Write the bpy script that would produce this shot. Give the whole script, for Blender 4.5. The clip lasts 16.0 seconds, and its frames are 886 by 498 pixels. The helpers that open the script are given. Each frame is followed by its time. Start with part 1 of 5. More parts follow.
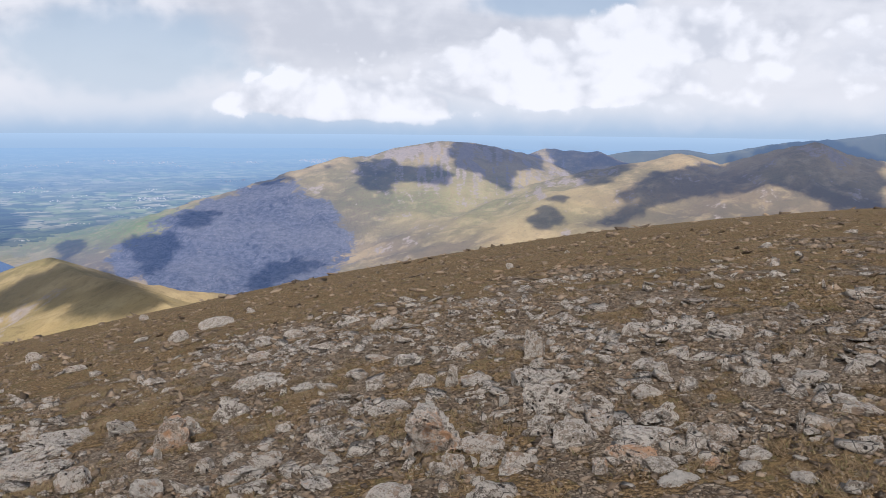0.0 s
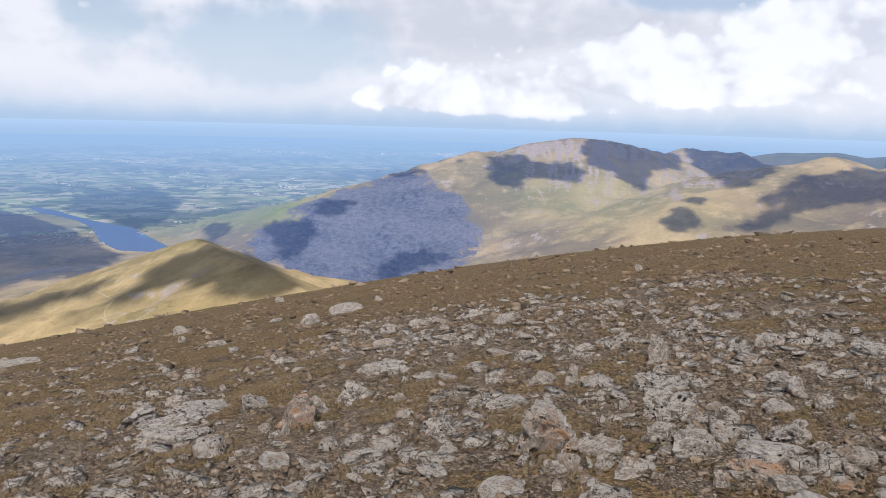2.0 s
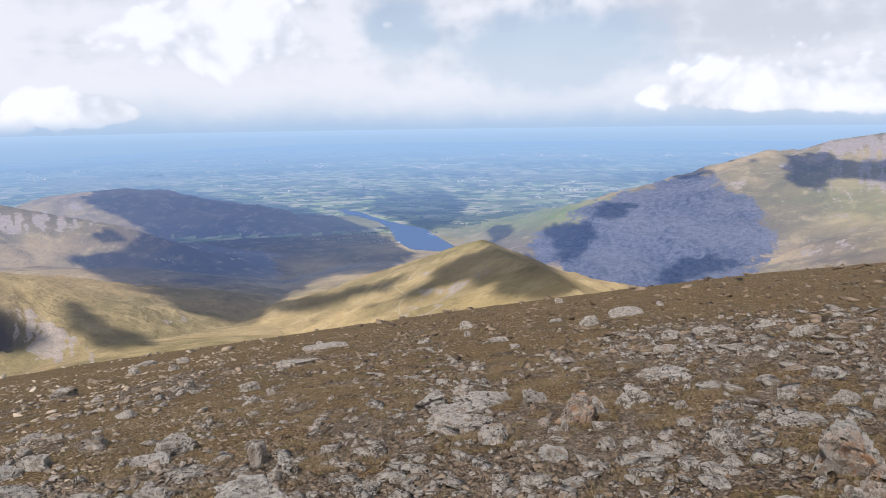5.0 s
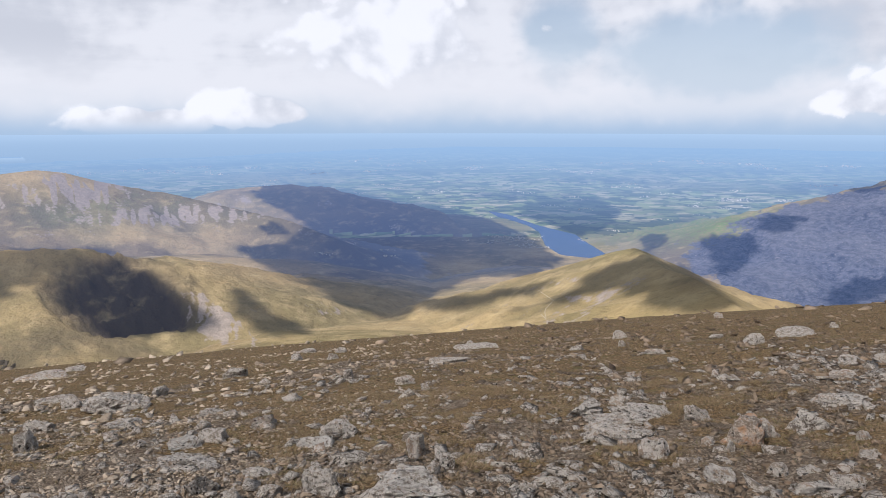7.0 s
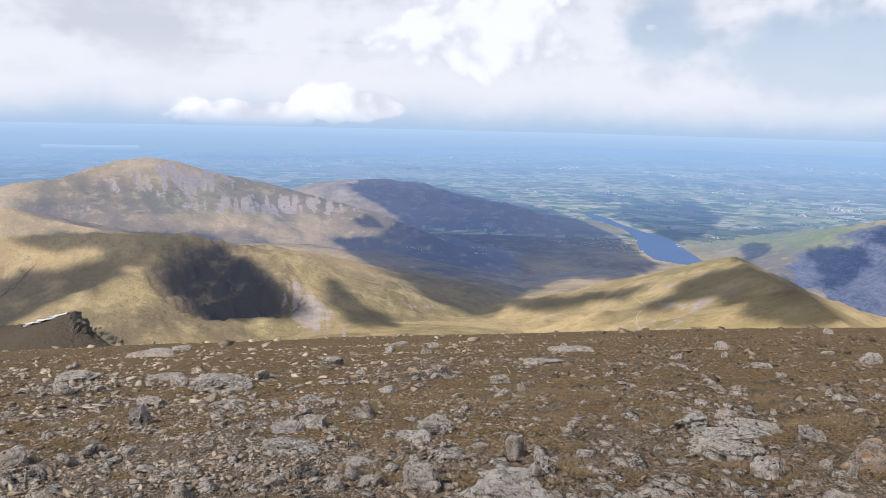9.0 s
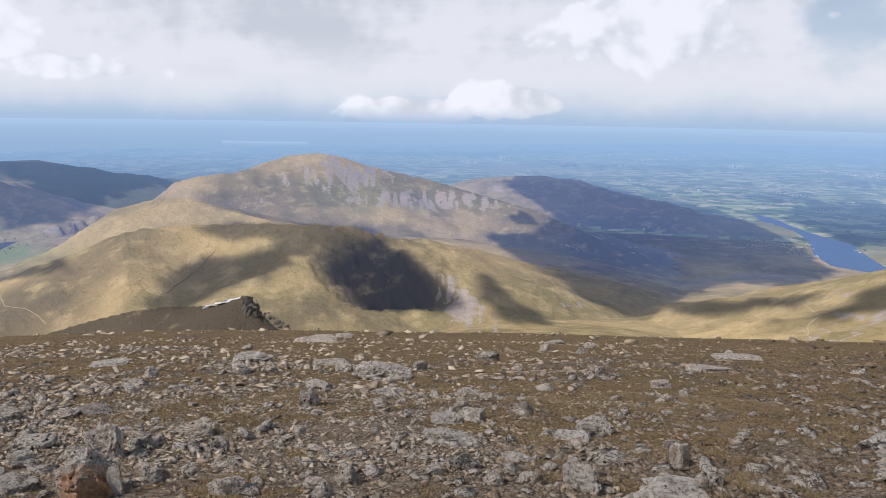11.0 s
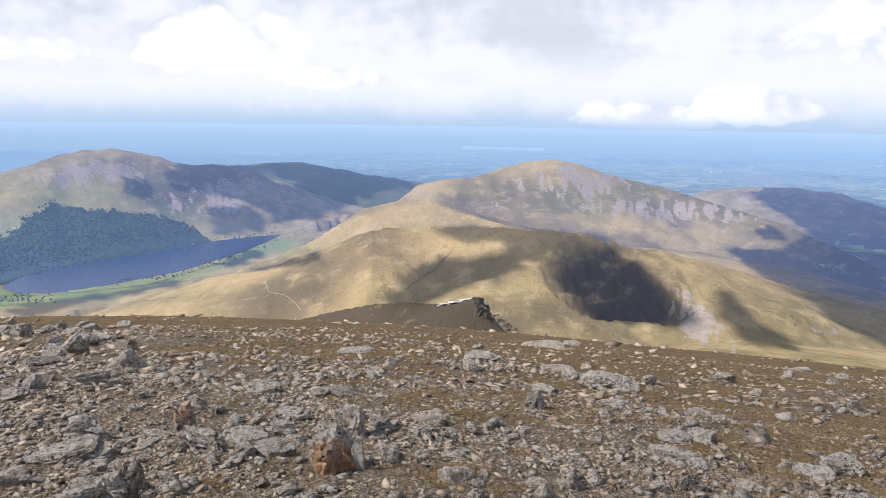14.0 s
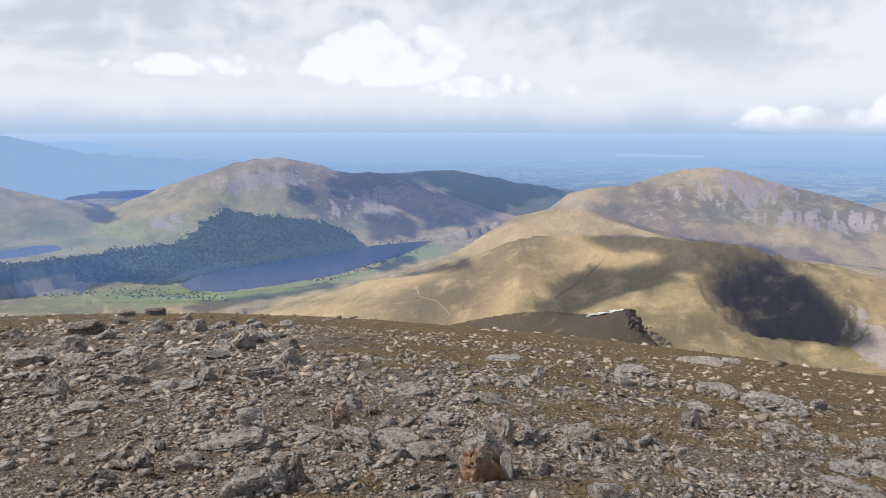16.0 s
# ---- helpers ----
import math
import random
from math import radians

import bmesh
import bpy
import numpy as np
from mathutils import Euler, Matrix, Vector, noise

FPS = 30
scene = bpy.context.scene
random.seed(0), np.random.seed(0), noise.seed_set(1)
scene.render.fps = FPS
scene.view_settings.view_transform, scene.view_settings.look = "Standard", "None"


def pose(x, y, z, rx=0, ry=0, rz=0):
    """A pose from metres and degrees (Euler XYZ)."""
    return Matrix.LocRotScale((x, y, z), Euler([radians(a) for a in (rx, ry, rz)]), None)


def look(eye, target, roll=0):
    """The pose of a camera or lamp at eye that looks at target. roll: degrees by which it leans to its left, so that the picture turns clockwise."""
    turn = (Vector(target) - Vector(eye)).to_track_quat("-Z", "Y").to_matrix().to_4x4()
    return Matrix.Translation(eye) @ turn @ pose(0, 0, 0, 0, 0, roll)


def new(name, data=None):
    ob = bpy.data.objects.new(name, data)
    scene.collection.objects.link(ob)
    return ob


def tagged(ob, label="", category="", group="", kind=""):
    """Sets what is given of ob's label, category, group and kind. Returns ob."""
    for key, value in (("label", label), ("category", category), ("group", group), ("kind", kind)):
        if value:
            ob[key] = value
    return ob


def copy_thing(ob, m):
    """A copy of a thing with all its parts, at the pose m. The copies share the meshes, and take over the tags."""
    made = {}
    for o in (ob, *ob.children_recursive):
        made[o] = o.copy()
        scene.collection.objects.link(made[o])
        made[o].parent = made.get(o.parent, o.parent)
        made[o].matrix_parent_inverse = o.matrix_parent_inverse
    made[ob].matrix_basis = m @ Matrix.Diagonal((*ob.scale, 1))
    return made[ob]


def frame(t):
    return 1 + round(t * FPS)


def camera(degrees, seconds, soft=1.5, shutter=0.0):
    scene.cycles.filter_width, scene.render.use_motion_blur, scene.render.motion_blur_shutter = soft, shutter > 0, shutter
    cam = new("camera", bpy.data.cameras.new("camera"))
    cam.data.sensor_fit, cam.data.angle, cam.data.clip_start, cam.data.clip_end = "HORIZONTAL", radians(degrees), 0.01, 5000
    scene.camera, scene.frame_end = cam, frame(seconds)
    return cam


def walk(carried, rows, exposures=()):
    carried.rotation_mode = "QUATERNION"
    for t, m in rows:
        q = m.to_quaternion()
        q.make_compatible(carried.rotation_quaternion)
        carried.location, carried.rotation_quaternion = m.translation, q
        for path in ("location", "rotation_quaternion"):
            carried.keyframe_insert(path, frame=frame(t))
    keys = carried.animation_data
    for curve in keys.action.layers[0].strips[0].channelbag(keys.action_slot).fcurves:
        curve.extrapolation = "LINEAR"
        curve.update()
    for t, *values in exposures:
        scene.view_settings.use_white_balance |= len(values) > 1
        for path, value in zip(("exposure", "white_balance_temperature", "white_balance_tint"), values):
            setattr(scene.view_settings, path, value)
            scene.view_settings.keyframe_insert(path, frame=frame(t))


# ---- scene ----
cam = camera(59.32, 16.0, soft=0.65)
PATH = [
    (0, (0.010, -0.010, 1.547), (0.010, 9.858, -0.072), 0.51),
    (0.5, (0.037, -0.012, 1.547), (-0.510, 9.833, -0.117), 1.14),
    (1, (0.044, -0.021, 1.549), (-0.953, 9.783, -0.150), 1.40),
    (1.5, (0.040, -0.031, 1.552), (-1.277, 9.735, -0.149), 1.46),
    (2, (0.029, -0.038, 1.551), (-1.596, 9.681, -0.155), 1.53),
    (2.5, (0.023, -0.052, 1.553), (-1.934, 9.603, -0.162), 1.38),
    (3, (0.021, -0.085, 1.554), (-2.613, 9.406, -0.170), 0.80),
    (3.5, (0.038, -0.109, 1.554), (-3.236, 9.180, -0.176), 0.26),
    (4, (0.053, -0.127, 1.559), (-3.769, 8.951, -0.167), -0.14),
    (4.2, (0.055, -0.129, 1.556), (-4.048, 8.826, -0.167), -0.37),
    (6.5, (-0.011, -0.210, 1.558), (-6.073, 7.572, -0.083), -0.28),
    (7, (-0.040, -0.240, 1.558), (-6.539, 7.181, -0.080), 0.01),
    (7.5, (-0.086, -0.252, 1.559), (-6.827, 6.952, -0.073), 0.60),
    (8, (-0.112, -0.259, 1.558), (-7.025, 6.780, -0.073), 1.04),
    (10.5, (-0.214, -0.365, 1.542), (-8.394, 5.111, -0.218), 1.08),
    (11, (-0.213, -0.368, 1.546), (-8.691, 4.634, -0.214), 0.98),
    (11.5, (-0.235, -0.391, 1.543), (-8.903, 4.276, -0.212), 0.88),
    (12, (-0.256, -0.416, 1.534), (-9.118, 3.878, -0.208), 0.75),
    (12.5, (-0.261, -0.446, 1.535), (-9.286, 3.499, -0.192), 0.68),
    (13, (-0.224, -0.435, 1.546), (-9.516, 2.834, -0.177), 0.45),
    (13.5, (-0.185, -0.434, 1.561), (-9.669, 2.226, -0.165), 0.53),
    (14, (-0.113, -0.427, 1.571), (-9.697, 1.848, -0.154), 0.87),
    (14.5, (-0.134, -0.405, 1.573), (-9.782, 1.590, -0.142), 0.89),
    (15, (-0.127, -0.410, 1.577), (-9.842, 1.255, -0.112), 0.78),
    (15.5, (-0.133, -0.427, 1.578), (-9.941, 0.585, -0.088), 0.42),
    (16, (-0.133, -0.447, 1.575), (-9.990, -0.067, -0.067), 0.11),
]
EXPOSURES = ((0, -0.15, 6050, 14), (3.8, 0.04, 6050, 14), (5.5, -0.14, 6050, 14), (6.5, -0.27, 6050, 14), (7, -0.13, 6050, 14), (8, 0.03, 6050, 14), (10.5, -0.2, 6050, 14), (11.2, -0.2, 6050, 14), (12.5, 0.0, 6050, 14), (13.4, 0.1, 6050, 14), (14.4, 0.08, 6050, 14), (15.5, -0.07, 6050, 14), (16, -0.09, 6050, 14))
walk(cam, [(t, look(eye, target, roll)) for t, eye, target, roll in PATH], EXPOSURES)

EYE = Vector((0.0, -0.2, 1.55))

# ---------------------------------------------------------------- sky, sun
SUN_AZ, SUN_EL = 178.0, 48.0          # degrees left of +y, degrees up
sun_dir = Vector((-math.sin(radians(SUN_AZ)) * math.cos(radians(SUN_EL)),
                  math.cos(radians(SUN_AZ)) * math.cos(radians(SUN_EL)), math.sin(radians(SUN_EL))))
sun = new("sun", bpy.data.lights.new("sun", "SUN"))
sun.data.energy, sun.data.angle, sun.data.color = 5.4, radians(0.6), (1.0, 0.925, 0.82)
sun.matrix_world = look(sun_dir * 50, (0, 0, 0))


class Nodes:
    """Short calls for a node tree."""

    def __init__(self, tree):
        self.t = tree
        tree.nodes.clear()

    def n(self, kind, **sets):
        node = self.t.nodes.new(kind)
        for k, v in sets.items():
            if k == "mode":
                node.operation = v
            elif k == "sky":
                node.sky_type = v
            elif k == "attr":
                node.attribute_name = v
        return node

    def put(self, socket, v):
        if isinstance(v, bpy.types.NodeSocket):
            self.t.links.new(v, socket)
        elif isinstance(v, (tuple, list)) and len(v) == 3 and len(socket.default_value) == 4:
            socket.default_value = (*v, 1)
        else:
            socket.default_value = v

    def m(self, mode, a, b=0.0, c=0.0):
        node = self.n("ShaderNodeMath", mode=mode)
        for s, v in zip(node.inputs, (a, b, c)):
            self.put(s, v)
        return node.outputs[0]

    def mix(self, f, a, b):
        node = self.t.nodes.new("ShaderNodeMix")
        node.data_type = "RGBA"
        self.put(node.inputs[0], f)
        self.put(node.inputs[6], a)
        self.put(node.inputs[7], b)
        return node.outputs[2]

    def step(self, v, lo, hi, a=0.0, b=1.0):
        node = self.t.nodes.new("ShaderNodeMapRange")
        node.interpolation_type = "SMOOTHSTEP"
        for s, x in zip(node.inputs, (v, lo, hi, a, b)):
            self.put(s, x)
        return node.outputs[0]

    def noise(self, vec, scale, detail=4.0, rough=0.55, warp=0.0):
        node = self.t.nodes.new("ShaderNodeTexNoise")
        if vec is not None:
            self.put(node.inputs["Vector"], vec)
        self.put(node.inputs["Scale"], scale)
        self.put(node.inputs["Detail"], detail)
        self.put(node.inputs["Roughness"], rough)
        self.put(node.inputs["Distortion"], warp)
        return node.outputs["Fac"]

    def cells(self, vec, scale, feature="F1", out="Distance"):
        node = self.t.nodes.new("ShaderNodeTexVoronoi")
        node.feature = feature
        if vec is not None:
            self.put(node.inputs["Vector"], vec)
        self.put(node.inputs["Scale"], scale)
        return node.outputs[out]

    def vec(self, op, a, b=(0, 0, 0)):
        node = self.t.nodes.new("ShaderNodeVectorMath")
        node.operation = op
        self.put(node.inputs[0], a)
        if op == "SCALE":
            self.put(node.inputs[3], b)
        else:
            self.put(node.inputs[1], b)
        return node.outputs[1 if op in ("DOT_PRODUCT", "LENGTH", "DISTANCE") else 0]

    def attr(self, name):
        return self.n("ShaderNodeAttribute", attr=name).outputs["Fac"]

    def bump(self, height, distance, strength=1.0, normal=None):
        node = self.t.nodes.new("ShaderNodeBump")
        self.put(node.inputs["Strength"], strength)
        self.put(node.inputs["Distance"], distance)
        self.put(node.inputs["Height"], height)
        if normal is not None:
            self.put(node.inputs["Normal"], normal)
        return node.outputs[0]


def azel_dir(az, el):
    return (-math.sin(radians(az)) * math.cos(radians(el)), math.cos(radians(az)) * math.cos(radians(el)), math.sin(radians(el)))


world = bpy.data.worlds.new("sky")
scene.world = world
world.use_nodes = True
w = Nodes(world.node_tree)
sky = w.n("ShaderNodeTexSky", sky="NISHITA")
sky.sun_disc, sky.sun_elevation, sky.sun_rotation = False, radians(SUN_EL), radians(-SUN_AZ)
sky.altitude, sky.air_density, sky.dust_density = 1000, 1.0, 1.2
coord = w.n("ShaderNodeTexCoord").outputs["Generated"]
sep = w.n("ShaderNodeSeparateXYZ")
w.put(sep.inputs[0], coord)
dz = sep.outputs[2]
# a cloud deck seen in perspective: directions laid on a plane overhead
flat = w.m("DIVIDE", 1.0, w.m("ADD", w.m("MAXIMUM", dz, 0.0), 0.09))
comb = w.n("ShaderNodeCombineXYZ")
w.put(comb.inputs[0], w.m("MULTIPLY", sep.outputs[0], flat))
w.put(comb.inputs[1], w.m("MULTIPLY", sep.outputs[1], flat))
w.put(comb.inputs[2], 3.7)
deck = w.noise(comb.outputs[0], 0.42, 7, 0.55, 0.3)
stretch = w.n("ShaderNodeCombineXYZ")
w.put(stretch.inputs[0], sep.outputs[0])
w.put(stretch.inputs[1], sep.outputs[1])
w.put(stretch.inputs[2], w.m("MULTIPLY", dz, 1.25))
bent_dir = w.vec("ADD", stretch.outputs[0], w.vec("SCALE", w.vec("SUBTRACT", w.n("ShaderNodeTexNoise").outputs["Color"], (0.5, 0.5, 0.5)), 0.10))
billow = w.noise(stretch.outputs[0], 7.0, 8, 0.58, 0.3)
fine = w.noise(stretch.outputs[0], 30.0, 6, 0.62, 0.2)
curls = [w.m("SUBTRACT", 0.46, w.cells(bent_dir, scale, "SMOOTH_F1")) for scale in (13.0, 29.0, 61.0)]
# white heaps and blue gaps that stand in the sky: az, el, half width, half height (degrees), weight
HEAPS = ((-8, 2.8, 11, 3.0, 1.0), (7, 1.2, 10, 2.2, 0.9), (-15.5, 5.4, 6, 2.6, 1.0), (-28, 4.0, 7, 3.0, 0.6), (45, 5.0, 9, 4.5, 0.70),
         (62, -0.3, 4.6, 1.2, 1.0), (55, 0.4, 4.6, 1.5, 1.0), (92, 4.0, 6, 2.4, 0.9), (84, 2.2, 5, 1.2, 0.7), (104, 3.6, 6, 1.4, 0.45))
GAPS = ((22, 4.4, 8, 3.2, 1.0), (-7.6, 8.3, 6.5, 1.1, 1.0), (33, 6.0, 3.5, 3.4, 0.8), (15, 3.0, 6, 1.2, 0.5), (93, 7.5, 3, 0.7, 0.4), (-21, 9.5, 8, 1.0, 0.4))


def spread(places, base=1.0):
    total = None
    for az, el, wide, high, weight in places:
        d, side = azel_dir(az, el), azel_dir(az + 90, 0)
        u = w.m("DIVIDE", w.vec("DOT_PRODUCT", coord, side), math.sin(radians(wide)))
        v = w.m("DIVIDE", w.m("SUBTRACT", dz, d[2]), math.sin(radians(high)))
        v = w.m("MULTIPLY", v, w.m("ADD", 1.0, w.m("MULTIPLY", w.m("LESS_THAN", v, 0.0), base - 1.0)))
        front = w.m("GREATER_THAN", w.vec("DOT_PRODUCT", coord, d), 0.2)
        g = w.m("EXPONENT", w.m("MULTIPLY", w.m("ADD", w.m("MULTIPLY", u, u), w.m("MULTIPLY", v, v)), -0.8))
        g = w.m("MULTIPLY", w.m("MULTIPLY", g, front), weight)
        total = g if total is None else w.m("MAXIMUM", total, g)
    return total


puff = w.m("ADD", w.m("MULTIPLY", w.m("SUBTRACT", billow, 0.5), 1.0), w.m("MULTIPLY", w.m("SUBTRACT", fine, 0.5), 0.45))
for curl, weight in zip(curls, (0.75, 0.5, 0.3)):
    puff = w.m("ADD", puff, w.m("MULTIPLY", curl, weight))
heap = w.step(w.m("ADD", spread(HEAPS, 1.7), w.m("MULTIPLY", puff, 0.62)), 0.36, 0.54)
gap = w.step(w.m("ADD", spread(GAPS), w.m("MULTIPLY", puff, 0.45)), 0.30, 0.75)
# higher up the deck breaks into grey bases with blue between
overhead = w.step(dz, 0.20, 0.45)
torn = w.m("MULTIPLY", overhead, w.step(deck, 0.60, 0.46))
cover = w.m("MULTIPLY", w.m("SUBTRACT", 1.0, torn), w.m("SUBTRACT", 1.0, w.m("MULTIPLY", gap, 0.85)))
low = w.step(w.m("ADD", dz, w.m("MULTIPLY", puff, 0.022)), -0.016, 0.042)
cover = w.m("MULTIPLY", cover, low)
heap = w.m("MULTIPLY", heap, w.step(dz, -0.020, 0.006))
cover = w.m("MAXIMUM", cover, heap)
grey = w.step(w.m("ADD", w.m("ADD", deck, w.m("MULTIPLY", puff, 0.42)), w.m("MULTIPLY", w.step(dz, 0.06, 0.16), 0.05)), 0.38, 0.70)
soft = w.mix(w.m("MULTIPLY", grey, w.step(dz, 0.015, 0.10)), (1.07, 1.07, 1.075), (0.80, 0.82, 0.86))
soft = w.mix(w.m("MULTIPLY", overhead, 0.85), soft, (0.155, 0.165, 0.19))
lit = w.mix(w.step(puff, -0.26, 0.20), (0.84, 0.865, 0.91), (1.25, 1.245, 1.24))
cloud = w.mix(w.m("MULTIPLY", heap, 0.9), soft, lit)
blue = w.vec("SCALE", sky.outputs[0], 0.10)
low_air = w.mix(w.step(dz, -0.021, 0.020), (0.53, 0.71, 0.91), (0.76, 0.865, 0.97))
hazy = w.mix(w.step(dz, -0.02, 0.18, 0.97, 0.40), blue, low_air)
look_up = w.mix(w.m("MULTIPLY", cover, 0.95), hazy, cloud)
back = w.n("ShaderNodeBackground")
w.put(back.inputs[0], look_up)
back.inputs[1].default_value = 0.87
w.put(w.n("ShaderNodeOutputWorld").inputs[0], back.outputs[0])


# ---------------------------------------------------------------- numbers for the land
TAB = np.random.RandomState(7).rand(256, 256)


def vnoise(x, y):
    xi, yi = np.floor(x).astype(int), np.floor(y).astype(int)
    fx, fy = x - xi, y - yi
    fx, fy = fx * fx * fx * (fx * (fx * 6 - 15) + 10), fy * fy * fy * (fy * (fy * 6 - 15) + 10)
    a, b = TAB[xi & 255, yi & 255], TAB[(xi + 1) & 255, yi & 255]
    c, d = TAB[xi & 255, (yi + 1) & 255], TAB[(xi + 1) & 255, (yi + 1) & 255]
    return (a + (b - a) * fx) * (1 - fy) + (c + (d - c) * fx) * fy


def fbm(x, y, octaves=5, gain=0.5, ridged=False):
    total, amp, norm = 0.0, 1.0, 0.0
    for k in range(octaves):
        v = vnoise(x * 2.03 ** k + 17.3 * k, y * 2.03 ** k + 41.7 * k)
        if ridged:
            v = 1 - np.abs(2 * v - 1)
        total, norm, amp = total + amp * v, norm + amp, amp * gain
    return total / norm


def smooth(v, lo, hi):
    t = np.clip((v - lo) / (hi - lo), 0, 1)
    return t * t * (3 - 2 * t)


# how steeply the summit's shoulder falls to its own skyline, by azimuth
FALL = (0.1567, 0.024, 0.1104, -0.0046, 0.0245, -0.0039, 0.0071)
BEND = 0.0016


def fall(az):
    c = FALL
    return (c[0] + c[1] * np.cos(az) + c[2] * np.sin(az) + c[3] * np.cos(2 * az) + c[4] * np.sin(2 * az)
            + c[5] * np.cos(3 * az) + c[6] * np.sin(3 * az)) - 2 * math.sqrt(1.55 * BEND)


def turf_at(x, y):
    """1 where dry turf covers the stones, 0 on bare gravel."""
    r, az = np.hypot(x, y), np.degrees(np.arctan2(-x, y))
    t = 0.50 + 1.1 * (fbm(x * 0.5 + 5, y * 0.5 + 9, 3) - 0.5) + 1.7 * (fbm(x * 2.6 + 15, y * 2.6, 4, 0.65) - 0.5) + 0.05 * (r - 8.0) - 0.016 * np.maximum(az - 72, 0) * smooth(r, 4, 7)
    return smooth(t, 0.28, 0.72)


def ground_z(x, y):
    r, az = np.hypot(x, y), np.arctan2(-x, y)
    soft = np.minimum(r, 150.0)
    z = -fall(az) * r * smooth(r, -0.5, 2.0) - BEND * soft * soft - 2 * BEND * 150 * (r - soft)
    near = np.exp(-r / 60.0)
    z = z + near * (0.16 * (fbm(x * 0.45, y * 0.45, 3) - 0.5) + 0.07 * (fbm(x * 1.9, y * 1.9, 3) - 0.5))
    z = z + near * 0.030 * (fbm(x * 6, y * 6, 3) - 0.5) * (1.3 - 0.6 * turf_at(x, y))
    return z + smooth(r, 20, 120) * 1.2 * (fbm(x * 0.06, y * 0.06, 4) - 0.5)


# crest lines of the hills: azimuth left of +y and elevation in degrees from the eye, true distance in metres
HILLS = {}
HILLS["elidir"] = (0.40, 800, ((24, -9.6, 5100), (22, -8.4, 5200), (18.4, -6.8, 5400), (15.7, -6.35, 5600), (12.9, -5.3, 5800), (10.1, -3.6, 6000), (7.6, -2.55, 6100),
                           (5.6, -2.5, 6200), (3.5, -1.83, 6200), (1.1, -1.45, 6200), (-0.6, -1.33, 6150), (-3.1, -1.6, 6200), (-6, -2.2, 6400), (-8.8, -3.3, 6500)))
HILLS["perfedd"] = (0.45, 700, ((-5, -2.6, 7200), (-6, -2.25, 7200), (-7.4, -1.75, 7200), (-8.8, -1.93, 7100), (-11.2, -1.98, 7000), (-12.4, -2.7, 6900), (-14, -3.2, 6800)))
HILLS["garn"] = (0.42, 700, ((-19.3, -2.8, 5200), (-20.4, -2.42, 5150), (-23.2, -1.56, 5000), (-25.4, -1.07, 4900), (-27.3, -1.83, 5000), (-29.5, -2.24, 5200), (-36, -3, 5500)))
HILLS["garn_spur"] = (0.32, 500, ((-19.3, -2.8, 5200), (-17.8, -2.17, 5200), (-16.6, -2.0, 5100), (-14.8, -2.83, 4900), (-10.9, -4.73, 4500), (-7.3, -6.87, 4200), (-4.8, -8.0, 4000), (-2.8, -9.03, 3800)))
HILLS["far_east"] = (0.22, 500, ((-9, -3.2, 9500), (-12.2, -2.4, 9500), (-13.9, -1.85, 9500), (-17, -1.72, 9500), (-18.9, -2.03, 9500), (-22, -1.43, 9500), (-23.8, -1.1, 9700),
                             (-26.2, -0.87, 10500), (-29.3, -0.46, 10500), (-36, -0.5, 10500)))
HILLS["spur"] = (0.42, 420, ((37, -12.6, 2850), (35.3, -12.0, 2750), (33.7, -11.5, 2700), (31.3, -10.4, 2550), (28.8, -9.42, 2350), (27.2, -9.04, 2200), (26.3, -9.55, 2050),
                         (25.5, -10.3, 1900), (23.4, -10.85, 1700), (22.1, -11.5, 1550), (20.1, -12.7, 1350), (17, -15, 1100)))
HILLS["cwm_floor"] = (0.12, 300, ((52, -18, 1200), (48, -16.6, 1500), (45, -15.4, 2000), (42, -13.9, 2600), (38, -12.0, 3600), (34.5, -10.7, 4500)))
HILLS["cynghorion"] = (0.50, 420, ((86.3, -10.6, 2900), (82.7, -8.75, 2900), (80.9, -8.35, 2850), (77.9, -8.19, 2800), (72.1, -8.2, 2700), (68.8, -8.31, 2650), (64.9, -8.57, 2600),
                               (63, -10.1, 2700), (60.5, -11.15, 2750), (55.8, -11.67, 2800), (51.9, -13.2, 2800), (48.1, -14.6, 2700), (45.2, -15.6, 2500)))
HILLS["bwlch"] = (0.30, 400, ((64.9, -8.57, 2600), (68.8, -10.33, 2480), (71.3, -12.12, 2350), (73.8, -13.46, 2250), (76, -14.5, 2150)))
HILLS["west_slope"] = (0.16, 330, ((82, -8.6, 2880), (88, -11.4, 2900), (94, -13.0, 2950), (102, -14.6, 2900), (112, -16, 2800), (124, -17.5, 2700)))
HILLS["shoulder"] = (0.5, 500, ((90, -16.0, 760), (87.6, -15.05, 700), (86, -14.7, 690), (84.2, -14.35, 670), (82, -14.0, 650), (79.9, -13.86, 625), (76.6, -13.95, 580), (73.9, -13.42, 520), (73.3, -13.9, 515)))
HILLS["eilio"] = (0.46, 480, ((93, -10.0, 5100), (87.6, -9.0, 5300), (84.5, -7.7, 5400), (81.9, -6.25, 5600), (79.3, -5.34, 5700), (76.7, -4.7, 5700), (75.1, -4.63, 5750), (73.6, -4.32, 5800),
                          (72, -3.71, 5950), (70.4, -3.31, 6000), (68.8, -3.15, 6000), (67.1, -3.38, 6000), (65.1, -4.0, 6000), (63, -4.5, 6000), (60.5, -5.02, 5900), (56.8, -6.05, 5600), (52.6, -7.1, 5300), (48.5, -8.8, 5000)))
